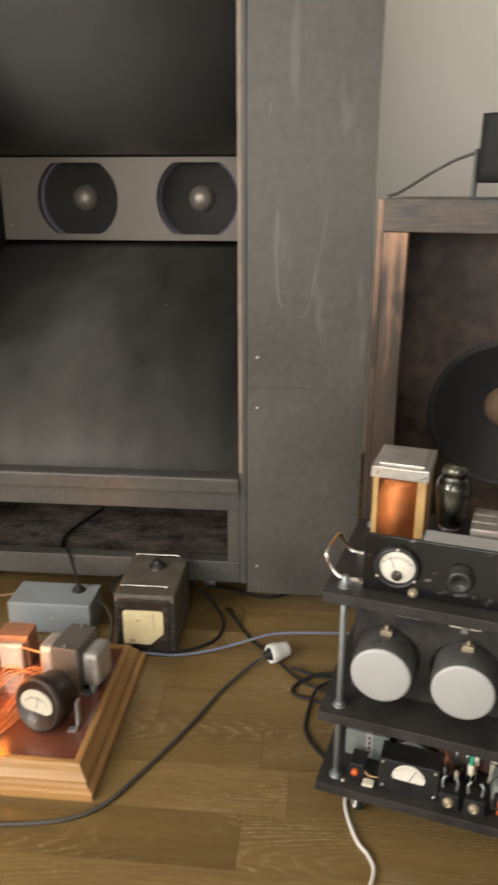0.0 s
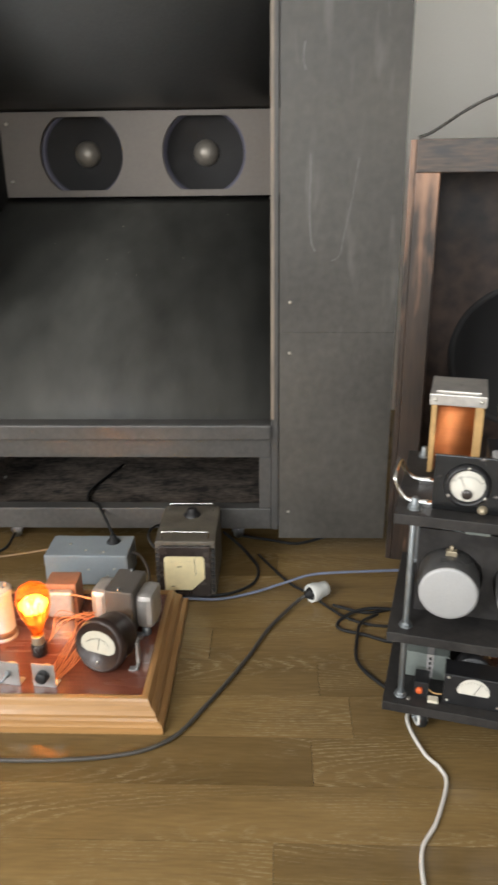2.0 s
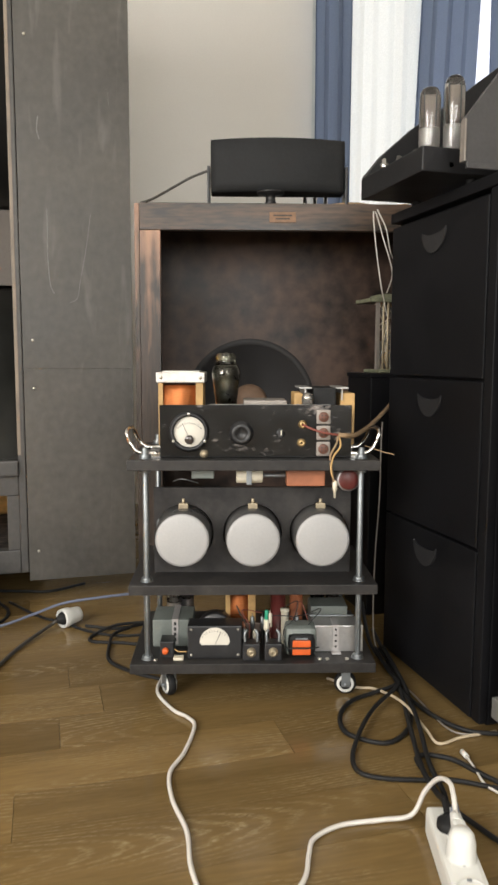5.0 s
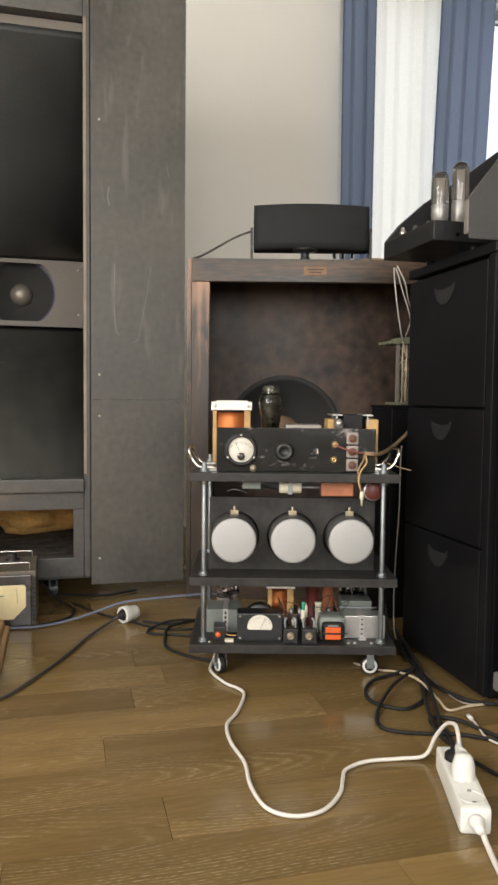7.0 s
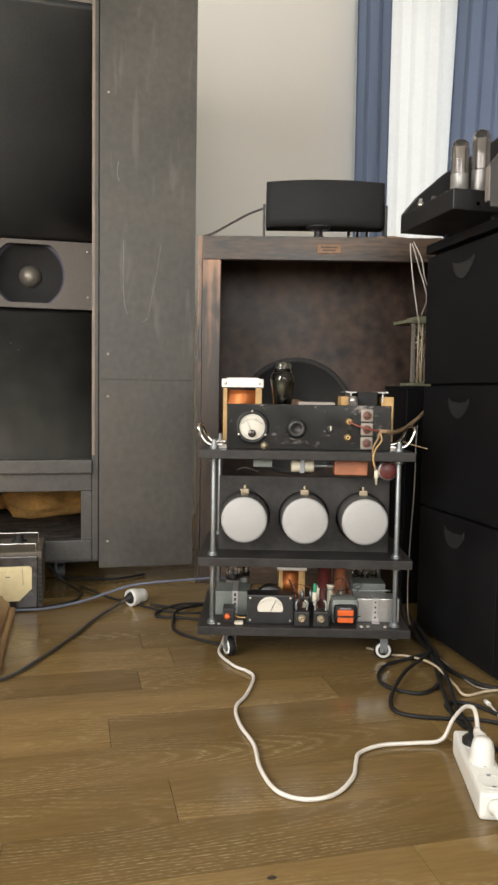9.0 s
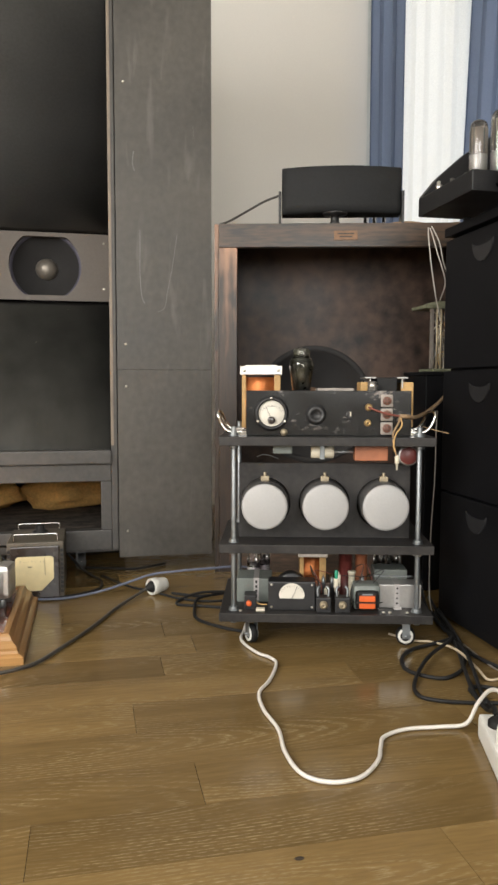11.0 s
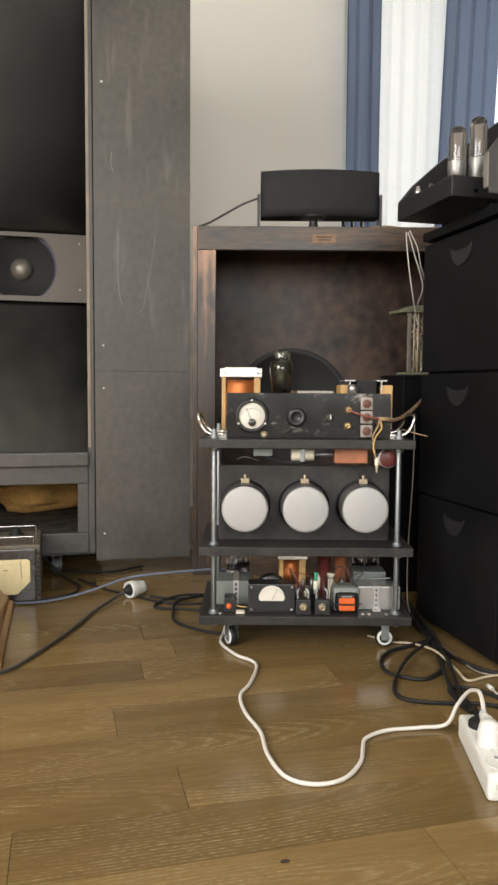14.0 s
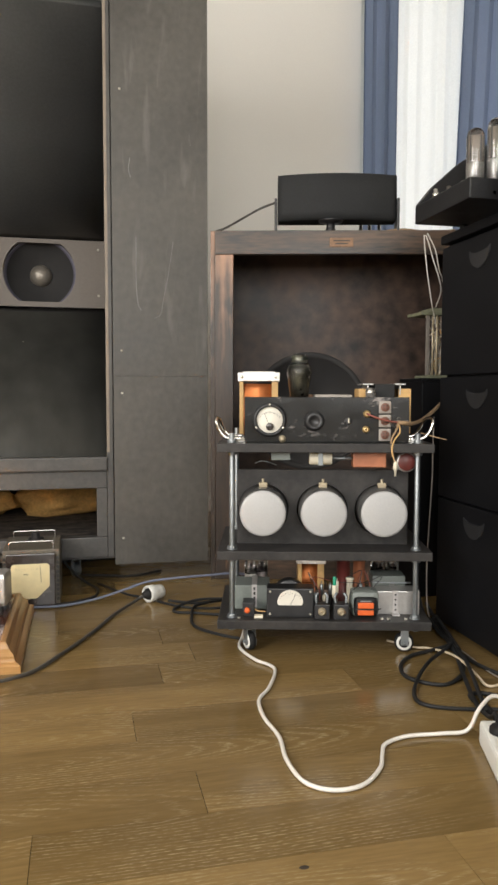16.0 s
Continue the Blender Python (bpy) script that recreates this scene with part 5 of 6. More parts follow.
for a in (0.3, 2.2, 4.0):
    cyl(bm, (CX + 0.014 * math.cos(a), CY + 0.014 * math.sin(a), DZ + CT), 0.004, 0.007, "z", 10)
sweep(bm, [(CX + 0.012, CY, DZ + CT + 0.005), (CX + 0.018, CY + 0.004, DZ + CT + 0.016), (CX + 0.022, CY + 0.002, DZ + CT + 0.006)], 0.0014, 6)
sweep(bm, [(CX - 0.008, CY - 0.010, DZ + CT + 0.005), (CX - 0.018, CY - 0.024, DZ + CT - 0.002), (CX - 0.026, CY - 0.026, DZ + CT - 0.03), (CX - 0.027, CY - 0.024, DZ + 0.02)], 0.0009, 6)
part("can_tags", bm, ZINC, ec)
# lamp bulb
LX, LY = -0.810, 1.366
bm = B()
lathe(bm, [(0, 0), (0.0165, 0), (0.0175, 0.002), (0.0175, 0.024), (0.0155, 0.028), (0, 0.028)], (LX, LY, DZ), "z", 28)
part("lamp_holder", bm, BAKE, bb)
bm = B()
lathe(bm, [(0, 0.028), (0.0132, 0.028)] + [(0.0132 + 0.0010 * (k % 2), 0.030 + 0.0025 * k) for k in range(8)] + [(0.0130, 0.050), (0, 0.050)], (LX, LY, DZ), "z", 28)
part("lamp_cap", bm, TAB, bb)
BULB = [(0.0126, 0.0502), (0.0134, 0.062), (0.0185, 0.077), (0.0275, 0.096), (0.0345, 0.117), (0.0368, 0.137), (0.0348, 0.156), (0.0270, 0.170), (0.0140, 0.1785), (0, 0.180)]
bm = B()
lathe(bm, BULB + [(max(0.0, r - 0.0012), z - (0.0012 if z > 0.16 else 0.0)) for r, z in reversed(BULB)], (LX, LY, DZ), "z", 36)
bulb = part("bulb_glass", bm, AMBER, bb, "glowing amber glass bulb")
bulb.visible_shadow = False
bm = B()
for k in range(6):
    a0, a1 = k * math.pi / 3, (k + 1) * math.pi / 3
    sweep(bm, [(LX + 0.007 * math.cos(a0), LY + 0.007 * math.sin(a0), DZ + 0.118), (LX + 0.009 * math.cos((a0 + a1) / 2), LY + 0.009 * math.sin((a0 + a1) / 2), DZ + 0.138), (LX + 0.007 * math.cos(a1), LY + 0.007 * math.sin(a1), DZ + 0.118)], 0.0016, 6)
part("filament", bm, FILAMENT, bulb)
bm = B()
lathe(bm, [(0.006, 0.051), (0.0045, 0.07), (0.002, 0.095), (0.002, 0.12), (0, 0.121)], (LX, LY, DZ), "z", 14)
part("glass_stem", bm, GLASS, bulb)
point_light("bulb_light", (LX, LY, DZ + 0.132), 0.014, 1.15, (1.0, 0.42, 0.10))
# transformers
bm = B()
box(bm, -0.835, -0.760, 1.515, 1.575, DZ, DZ + 0.085, 0.004)
t1 = part("small_transformer", bm, CARDBOX, bb, "small brown transformer with bright end bells")
bm = B()
box(bm, -0.828, -0.767, 1.498, 1.5145, DZ + 0.004, DZ + 0.074, 0.007)
part("end_bell", bm, BELL, t1)
ma = Matrix.Translation((-0.632, 1.478, DZ)) @ Matrix.Rotation(radians(-10), 4, "Z")
bm = B()
box(bm, -0.033, 0.033, -0.050, 0.050, 0.010, 0.120, 0.003, ma)
t2 = part("output_transformer", bm, GREYIRON, bb, "grey laminated transformer with bright end bells")
for x0, x1 in ((0.0335, 0.074), (-0.074, -0.0335)):
    bm = B()
    box(bm, x0, x1, -0.036, 0.036, 0.020, 0.106, 0.013, ma)
    part("end_bell", bm, BELL, t2)
for sy in (-1, 1):
    for x0, x1 in ((0.012, 0.052), (-0.052, -0.012)):
        bm = B()
        box(bm, x0, x1, sy * 0.042 - 0.008, sy * 0.042 + 0.008, 0.0, 0.010, 0.002, ma)
        part("mounting_foot", bm, ZINC, t2)
    bm = B()
    cyl(bm, (0.054, sy * 0.026, 0.0), 0.010, 0.021, "z", 16, 0, ma)
    part("standoff", bm, ZINC, t2)
    bm = B()
    cyl(bm, (0.0, sy * 0.042, 0.118), 0.004, 0.008, "z", 10, 0, ma)
    part("bolt", bm, ZINC, t2)
# big round meter, tilted towards the viewer
mm = Matrix.Translation((-0.658, 1.318, DZ + 0.060)) @ Matrix.Rotation(radians(-20), 4, "Z") @ Matrix.Rotation(radians(-12), 4, "X")
bm = B()
lathe(bm, [(0.0, 0.075), (0.040, 0.075), (0.050, 0.068), (0.053, 0.055), (0.055, 0.012), (0.059, 0.010), (0.060, 0.0), (0.057, -0.010), (0.052, -0.013), (0.051, -0.010), (0.0, -0.0095)], (0, 0, 0), "y", 44, mm)
rm = part("round_meter", bm, MBAKE, bb, "large round bakelite meter with a pale dial")
bm = B()
pts = [(0.042 * math.cos(a), 0.004 + 0.030 * math.sin(a)) for a in (math.pi * (k / 18) for k in range(19))] + [(-0.040, -0.006), (-0.028, -0.014), (0.028, -0.014), (0.040, -0.006)]
extrude_profile(bm, pts, -0.0115, -0.0100, lambda u, v, w: mm @ Vector((u, w, v)))
dl = part("dial", bm, DIMDIAL, rm)
bm = B()
for k in range(21):
    m = mm @ Matrix.Translation((0, 0, -0.020)) @ Matrix.Rotation(radians(-48 + 4.8 * k), 4, "Y")
    box(bm, -0.0004, 0.0004, -0.0122, -0.0117, 0.036, 0.0405 if k % 5 == 0 else 0.039, 0, m)
box(bm, -0.0005, 0.0005, -0.0126, -0.0120, 0.014, 0.040, 0, mm @ Matrix.Translation((0, 0, -0.020)) @ Matrix.Rotation(radians(4), 4, "Y"))
part("scale_and_pointer", bm, INK, dl)
bm = B()
cyl(bm, (0, -0.014, -0.035), 0.003, 0.005, "y", 10, 0, mm)
part("zero_screw", bm, SCREW, rm)
bm = B()
box(bm, -0.012, 0.012, 0.02, 0.06, -0.062, -0.050, 0.002, mm)
part("meter_foot", bm, BAKE, rm)
bm = B()
box(bm, -0.586, -0.580, 1.325, 1.345, DZ, DZ + 0.060, 0.001)
box(bm, -0.600, -0.580, 1.308, 1.322, DZ, DZ + 0.004, 0.001)
box(bm, -0.586, -0.580, 1.308, 1.345, DZ + 0.0005, DZ + 0.008, 0.001)
part("angle_bracket", bm, ALU, bb)
# two control brackets
for cx, cy, dark in ((-0.843, 1.262, False), (-0.766, 1.256, True)):
    m = Matrix.Translation((cx, cy, DZ)) @ Matrix.Rotation(radians(-8), 4, "Z")
    bm = B()
    box(bm, -0.025, 0.025, -0.0012, 0.0012, 0.0005, 0.056, 0.0004, m)
    box(bm, -0.025, 0.025, 0.0012, 0.024, 0.0, 0.0022, 0.0004, m)
    cb = part("control_bracket", bm, ALU, bb)
    bm = B()
    if dark:
        lathe(bm, [(0, -0.018), (0.010, -0.018), (0.0125, -0.016), (0.0135, -0.002), (0, -0.002)], (0, 0, 0.030), "y", 20, m)
        part("knob", bm, BLACK, cb)
    else:
        lathe(bm, [(0, -0.030), (0.003, -0.030), (0.003, -0.008), (0.007, -0.007), (0.007, -0.002), (0, -0.002)], (0, 0, 0.028), "y", 16, m)
        part("shaft", bm, ZINC, cb)
    bm = B()
    cyl(bm, (0, 0.003, 0.028), 0.014, 0.020, "y", 20, 0, m)
    part("potentiometer", bm, BRASS, cb)
bm = B()
box(bm, -0.955, -0.900, 1.296, 1.318, DZ, DZ + 0.022, 0.002)
tb = part("terminal_strip", bm, BAKE, bb)
bm = B()
sweep(bm, [(-0.94, 1.305, DZ + 0.02), (-0.935, 1.303, DZ + 0.036), (-0.91, 1.303, DZ + 0.034), (-0.905, 1.30, DZ + 0.018)], 0.0018)
part("jumper", bm, ZINC, tb)
for k in range(9):
    bm = B()
    o = 0.007 * k
    sweep(bm, [(-0.770 + o * 0.5, 1.275, DZ + 0.004), (-0.765 + o * 0.8, 1.32, DZ + 0.005 + 0.001 * (k % 3)), (-0.752 + o * 1.0, 1.40, DZ + 0.012 + 0.004 * (k % 4)), (-0.735 + o * 0.9 - 0.01 * (k % 3), 1.445, DZ + 0.03 + 0.006 * (k % 3)), (-0.690 - o, 1.47 + 0.01 * (k % 2), DZ + 0.035)], 0.0009, 6)
    part("wire", bm, COPPERWIRE, bb, "orange copper wire")
for k in range(5):
    bm = B()
    sweep(bm, [(-0.800, 1.40 + 0.006 * k, DZ + 0.006), (-0.775, 1.43, DZ + 0.03 + 0.01 * k), (-0.73 + 0.01 * k, 1.44, DZ + 0.055 - 0.006 * k), (-0.700, 1.455 + 0.01 * k, DZ + 0.05), (-0.665, 1.47, DZ + 0.06)], 0.0010, 6)
    part("wire", bm, COPPERWIRE, bb)
bm = B()
sweep(bm, [(-0.775, 1.505, DZ + 0.062), (-0.755, 1.49, DZ + 0.072), (-0.700, 1.47, DZ + 0.073), (-0.690, 1.467, DZ + 0.068), (-0.688, 1.462, DZ + 0.035)], 0.0024, 8)
part("wire", bm, COPPERWIRE, bb)

# ---- grey box and meter behind the board ----
gx = thing("grey_metal_box", Matrix(), "pale grey hammered metal box with a dark grommet on its top", "metal box")
bm = B()
box(bm, -0.908, -0.682, 1.737, 1.852, 0.002, 0.092, 0.004)
part("box_body", bm, GREYPAINT, gx)
bm = B()
lathe(bm, [(0.019, 0), (0.017, 0.006), (0.010, 0.010), (0.008, 0.022), (0, 0.022)], (-0.735, 1.815, 0.092), "z", 20)
part("grommet", bm, RUBBER, gx)
screws(gx, [(-0.85, 1.80, 0.092), (-0.80, 1.765, 0.092), (-0.75, 1.757, 0.092)], "z", 0.003)
screws(gx, [(-0.79, 1.7365, 0.05), (-0.72, 1.7365, 0.052), (-0.74, 1.7365, 0.03)], "y", 0.003)
bm = B()
for sx in (-0.89, -0.70):
    for sy in (1.755, 1.835):
        cyl(bm, (sx, sy, 0.0), 0.006, 0.003, "z", 10)
part("rubber_foot", bm, RUBBER, gx)

ms = thing("bench_meter", Matrix(), "old black instrument with a yellowed dial and two chrome handles", "meter")
MX0, MX1, MY0, MY1, MH = -0.597, -0.441, 1.684, 1.893, 0.166
bm = B()
box(bm, MX0, MX1, MY0, MY1, 0.004, MH, 0.004)
part("case", bm, OLDBLACK, ms, "worn black wrinkle-paint case")
bm = B()
box(bm, MX0 + 0.010, MX1 - 0.012, MY0 - 0.010, MY0 - 0.0005, 0.006, MH - 0.010, 0.003)
fr = part("front_panel", bm, BAKE, ms)
bm = B()
extrude_profile(bm, [(MX0 + 0.024, 0.030), (MX1 - 0.062, 0.030), (MX1 - 0.028, 0.064), (MX1 - 0.028, 0.122), (MX1 - 0.034, 0.128), (MX0 + 0.030, 0.128), (MX0 + 0.024, 0.122)],
                MY0 - 0.0125, MY0 - 0.0095, lambda u, v, w: Vector((u, w, v)))
dl = part("dial", bm, OLDDIAL, fr, "yellowed paper dial with one cut corner")
bm = B()
box(bm, -0.0005, 0.0005, MY0 - 0.0138, MY0 - 0.0130, 0.0, 0.046, 0, Matrix.Translation((-0.492, 0, 0.076)) @ Matrix.Rotation(radians(-3), 4, "Y"))
for k in range(9):
    box(bm, -0.560 + 0.008 * k, -0.5594 + 0.008 * k, MY0 - 0.0132, MY0 - 0.0124, 0.112, 0.117 if k % 4 == 0 else 0.115)
for x, z, w in ((-0.556, 0.040, 0.010), (-0.540, 0.098, 0.012)):
    box(bm, x, x + w, MY0 - 0.0132, MY0 - 0.0124, z, z + 0.002)
part("scale_and_pointer", bm, INK, dl)
for k in range(10):
    for x0 in (MX0 + 0.0015, MX1 - 0.0095):
        bm = B()
        box(bm, x0, x0 + 0.0080, MY0 - 0.0045, MY0 + 0.0005, 0.020 + 0.0130 * k, 0.0285 + 0.0130 * k, 0.0006)
        part("vent_slot", bm, INK, ms)
for yy in (MY0 + 0.012, MY1 - 0.030):
    bm = B()
    xa, xb = MX0 + 0.018, MX1 - 0.018
    sweep(bm, [(xa, yy, MH - 0.001), (xa, yy, MH + 0.016), (xa + 0.003, yy, MH + 0.020), (xa + 0.012, yy, MH + 0.021), ((xa + xb) / 2, yy, MH + 0.021), (xb - 0.012, yy, MH + 0.021), (xb - 0.003, yy, MH + 0.020), (xb, yy, MH + 0.016), (xb, yy, MH - 0.001)], 0.0026, 8)
    part("carrying_handle", bm, CHROME, ms, "thin chrome handle")
bm = B()
lathe(bm, [(0.024, 0), (0.022, 0.006), (0.014, 0.008), (0.013, 0.020), (0.009, 0.022), (0, 0.022)], (-0.515, 1.835, MH), "z", 8)
part("selector_knob", bm, BLACK, ms)
bm = B()
for sx in (MX0 + 0.015, MX1 - 0.015):
    for sy in (MY0 + 0.015, MY1 - 0.015):
        cyl(bm, (sx, sy, 0), 0.007, 0.005, "z", 10)
part("rubber_foot", bm, RUBBER, ms)

# ---- drawer cabinet with an amplifier on it ----
FX, FY0, FY1 = 0.532, 0.915, 1.304
dc = thing("drawer_cabinet", Matrix(), "black drawer cabinet with crescent finger pulls", "cabinet")
bm = B()
box(bm, FX + 0.020, FX + 0.62, FY0, FY1 + 0.012, 0.012, 0.985, 0.002)
part("carcass", bm, DRAWER, dc)
for z0, z1 in ((0.014, 0.335), (0.341, 0.647), (0.653, 0.975)):
    bm = B()
    box(bm, FX, FX + 0.019, FY0 + 0.030, FY1 + 0.010, z0, z1, 0.002)
    dr = part("drawer_front", bm, DRAWER, dc)
    bm = B()
    n = 16
    zc, yc = z1 - 0.030, 1.130
    arc = [(yc + 0.046 * math.cos(math.pi + math.pi * k / n), zc + 0.046 * math.sin(math.pi + math.pi * k / n)) for k in range(n + 1)]
    inner = [(yc + 0.046 * math.cos(math.pi * k / n), zc - 0.010 * math.sin(math.pi * k / n)) for k in range(1, n)]
    extrude_profile(bm, arc + inner, FX - 0.0035, FX + 0.0005, lambda u, v, w: Vector((w, u, v)))
    part("finger_pull", bm, PULL, dr, "crescent-shaped grey finger pull")
bm = B()
box(bm, FX + 0.001, FX + 0.019, FY0 + 0.001, FY0 + 0.026, 0.014, 0.985, 0.002)
part("corner_post", bm, DRAWER, dc)
bm = B()
box(bm, FX + 0.03, FX + 0.6, FY0 + 0.02, FY1, 0.0, 0.0115)
part("plinth", bm, DRAWER, dc)
bm = B()
box(bm, 0.530, 1.15, 0.912, 1.322, 0.9855, 1.008, 0.003)
part("top_board", bm, DRAWER, dc)

ta = thing("sloping_tube_amplifier", Matrix(), "black sloping amplifier with upright glass tubes on the drawer cabinet", "amplifier")
bm = B()
box(bm, 0.440, 1.10, 1.02, 1.285, 1.0255, 1.070, 0.003)
part("chassis", bm, AMP, ta)
for sx, sy in ((0.56, 1.05), (0.56, 1.26), (1.05, 1.05), (1.05, 1.26)):
    bm = B()
    cyl(bm, (sx, sy, 1.0085), 0.010, 0.0168, "z", 12)
    part("foot", bm, RUBBER, ta)
bm = B()
extrude_profile(bm, [(0.440, 1.0705), (1.08, 1.0705), (1.08, 1.575), (0.826, 1.378), (0.645, 1.243), (0.548, 1.177), (0.478, 1.116)], 1.262, 1.284, lambda u, v, w: Vector((u, w, v)))
part("sloping_back_panel", bm, AMP, ta)
bm = B()
extrude_profile(bm, [(0.480, 1.026), (0.480, 1.098), (0.545, 1.180), (0.607, 1.259), (0.82, 1.42), (1.08, 1.42), (1.08, 1.026)], 0.945, 0.955, lambda u, v, w: Vector((u, w, v)))
part("side_panel", bm, AMPGREY, ta, "grey slanted side panel")
bm = B()
box(bm, 0.482, 1.08, 0.938, 0.9445, 1.014, 1.0255, 0.002)
part("panel_edge", bm, AMPGREY, ta)
bm = B()
box(bm, 0.4785, 0.4815, 0.9425, 0.9575, 1.027, 1.097, 0.0006)
part("panel_edge", bm, FLANGE, ta, "pale upright edge strip")
for x, y in ((0.452, 1.20), (0.470, 1.17), (0.480, 1.12), (0.468, 1.225)):
    bm = B()
    lathe(bm, [(0, 0), (0.008, 0), (0.008, 0.010), (0.005, 0.012), (0.005, 0.020), (0, 0.022)], (x, y, 1.0705), "z", 14)
    part("small_valve", bm, CHROME if x < 0.46 else ANODE, ta)
bm = B()
cyl(bm, (0.500, 1.02, 1.04), 0.005, 0.006, "y", 12)
part("bolt_head", bm, CHROME, ta)


def power_tube(x, y, z, r, h):
    """A straight clear tube: low dark socket, silvered foot, pale inner plates under a domed top."""
    t = thing("power_tube", Matrix.Translation((x, y, z)), "tall clear glass tube with a silvered foot", "vacuum tube", group="tubes on the sloping amplifier")
    bm = B()
    lathe(bm, [(0, 0), (r * 0.95, 0), (r, 0.002), (r, 0.012), (r * 0.8, 0.016), (0, 0.016)], seg=24)
    part("tube_socket", bm, BAKE, t)
    bm = B()
    lathe(bm, [(0, 0.0165), (r * 0.86, 0.0165), (r * 0.86, h * 0.40), (r * 0.80, h * 0.41), (0, h * 0.41)], seg=28)
    part("silvered_foot", bm, TUBESILVER, t)
    pr = [(r * 0.90, 0.0165), (r, 0.024), (r, h * 0.84), (r * 0.93, h * 0.91), (r * 0.72, h * 0.965), (r * 0.38, h * 0.992), (0, h)]
    bm = B()
    lathe(bm, pr + [(max(0.0, a - 0.0006), c - (0.0006 if c > h * 0.9 else 0.0)) for a, c in reversed(pr)], seg=32)
    part("glass_bulb", bm, GLASS, t)
    bm = B()
    box(bm, -r * 0.46, r * 0.46, -r * 0.24, r * 0.24, h * 0.43, h * 0.86, 0.003)
    part("anode", bm, TUBEGREY, t)
    bm = B()
    for a in range(4):
        cyl(bm, (r * 0.56 * math.cos(a * 1.57 + 0.4), r * 0.40 * math.sin(a * 1.57 + 0.4), h * 0.41), 0.0009, h * 0.49, "z", 6)
    part("support_rod", bm, ZINC, t)
    return t


for x, y, h in ((0.497, 1.10, 0.131), (0.549, 1.10, 0.158), (0.655, 1.06, 0.150)):
    power_tube(x, y, 1.0705, 0.0200, h)

gc = thing("grey_steel_cabinet", pose(0.542, 0.62, 0, 0, 0, 0), "pale grey steel cabinet with light edges on short legs", "cabinet")
bm = B()
box(bm, 0.0, 0.50, 0.0, 0.255, 0.045, 0.845, 0.004)
part("body", bm, STEEL, gc)
bm = B()
box(bm, -0.004, 0.504, -0.004, 0.259, 0.8455, 0.872, 0.004)
part("top_cap", bm, STEEL, gc)
bm = B()
box(bm, 0.03, 0.47, 0.03, 0.23, 0.8725, 0.925, 0.025)
part("rounded_lid", bm, STEEL, gc)
for yy in (0.06, 0.235):
    bm = B()
    box(bm, -0.003, 0.0, yy - 0.002, yy + 0.002, 0.06, 0.84, 0.0008)
    part("edge_strip", bm, BELL, gc)
bm = B()
box(bm, -0.008, 0.505, -0.008, 0.262, 0.045, 0.085, 0.005)
part("skirt", bm, STEEL, gc)
for sx, sy in ((0.05, 0.04), (0.45, 0.04), (0.05, 0.21), (0.45, 0.21)):
    bm = B()
    cyl(bm, (sx, sy, 0.0), 0.016, 0.0445, "z", 16)
    part("leg", bm, STEEL, gc)

# wired module beside the cabinet
wm = thing("wired_module", Matrix.Translation((0.038, 0, -0.004)), "small open frame of wired components with a green board on top", "electronic module")
bm = B()
box(bm, 0.572, 0.72, 1.59, 1.69, 0.842, 0.852, 0.002)
box(bm, 0.610, 0.70, 1.60, 1.68, 0.8515, 0.864, 0.002)
part("top_plate", bm, PCB, wm)
bm = B()
box(bm, 0.600, 0.72, 1.59, 1.69, 0.655, 0.664, 0.002)
part("bottom_plate", bm, PCB, wm)
for x in (0.598, 0.71):
    for y in ((1.600,) if x < 0.65 else (1.600, 1.682)):
        bm = B()
        box(bm, x - (0.006 if y < 1.65 else 0.002), x + (0.005 if y < 1.65 else 0.002), y - 0.003, y + 0.003, 0.6645, 0.8415, 0.0008)
        part("post", bm, FLANGE, wm)
rng = random.Random(9)
for k in range(34):
    x = rng.uniform(0.608, 0.665)
    bm = B()
    z = rng.uniform(0.68, 0.80)
    sweep(bm, [(x, 1.605, 0.664), (x + rng.uniform(-0.015, 0.015), 1.600, z), (x + rng.uniform(-0.012, 0.03), 1.603, z + 0.03), (x + rng.uniform(-0.02, 0.02), 1.61, 0.842)], 0.0016, 6)
    part("wire", bm, rng.choice([CREAM, FLANGE, ZINC, YELLOW, FLANGE, TAB]), wm)
for k in range(7):
    x, z = 0.612 + 0.013 * k, 0.69 + 0.02 * (k % 3)
    bm = B()
    cyl(bm, (x, 1.615, z), 0.004, 0.05 + 0.02 * (k % 2), "z", 10)
    part("component", bm, rng.choice([CREAM, BAKE, FLANGE, GREYGREEN]), wm)
for x in (0.613, 0.626):
    bm = B()
    cyl(bm, (x, 1.598, 0.6645), 0.0028, 0.177, "z", 10)
    part("tan_rod", bm, TAB, wm)
bm = B()
st = thing("black_stand", Matrix.Translation((0.024, 0, 0)), "narrow black stand under the wired module", "stand")
box(bm, 0.568, 0.80, 1.546, 1.70, 0.640, 0.6508, 0.002)
part("top_board", bm, DRAWER, st)
bm = B()
box(bm, 0.572, 0.80, 1.55, 1.70, 0.0, 0.6395, 0.003)
part("body", bm, DRAWER, st)
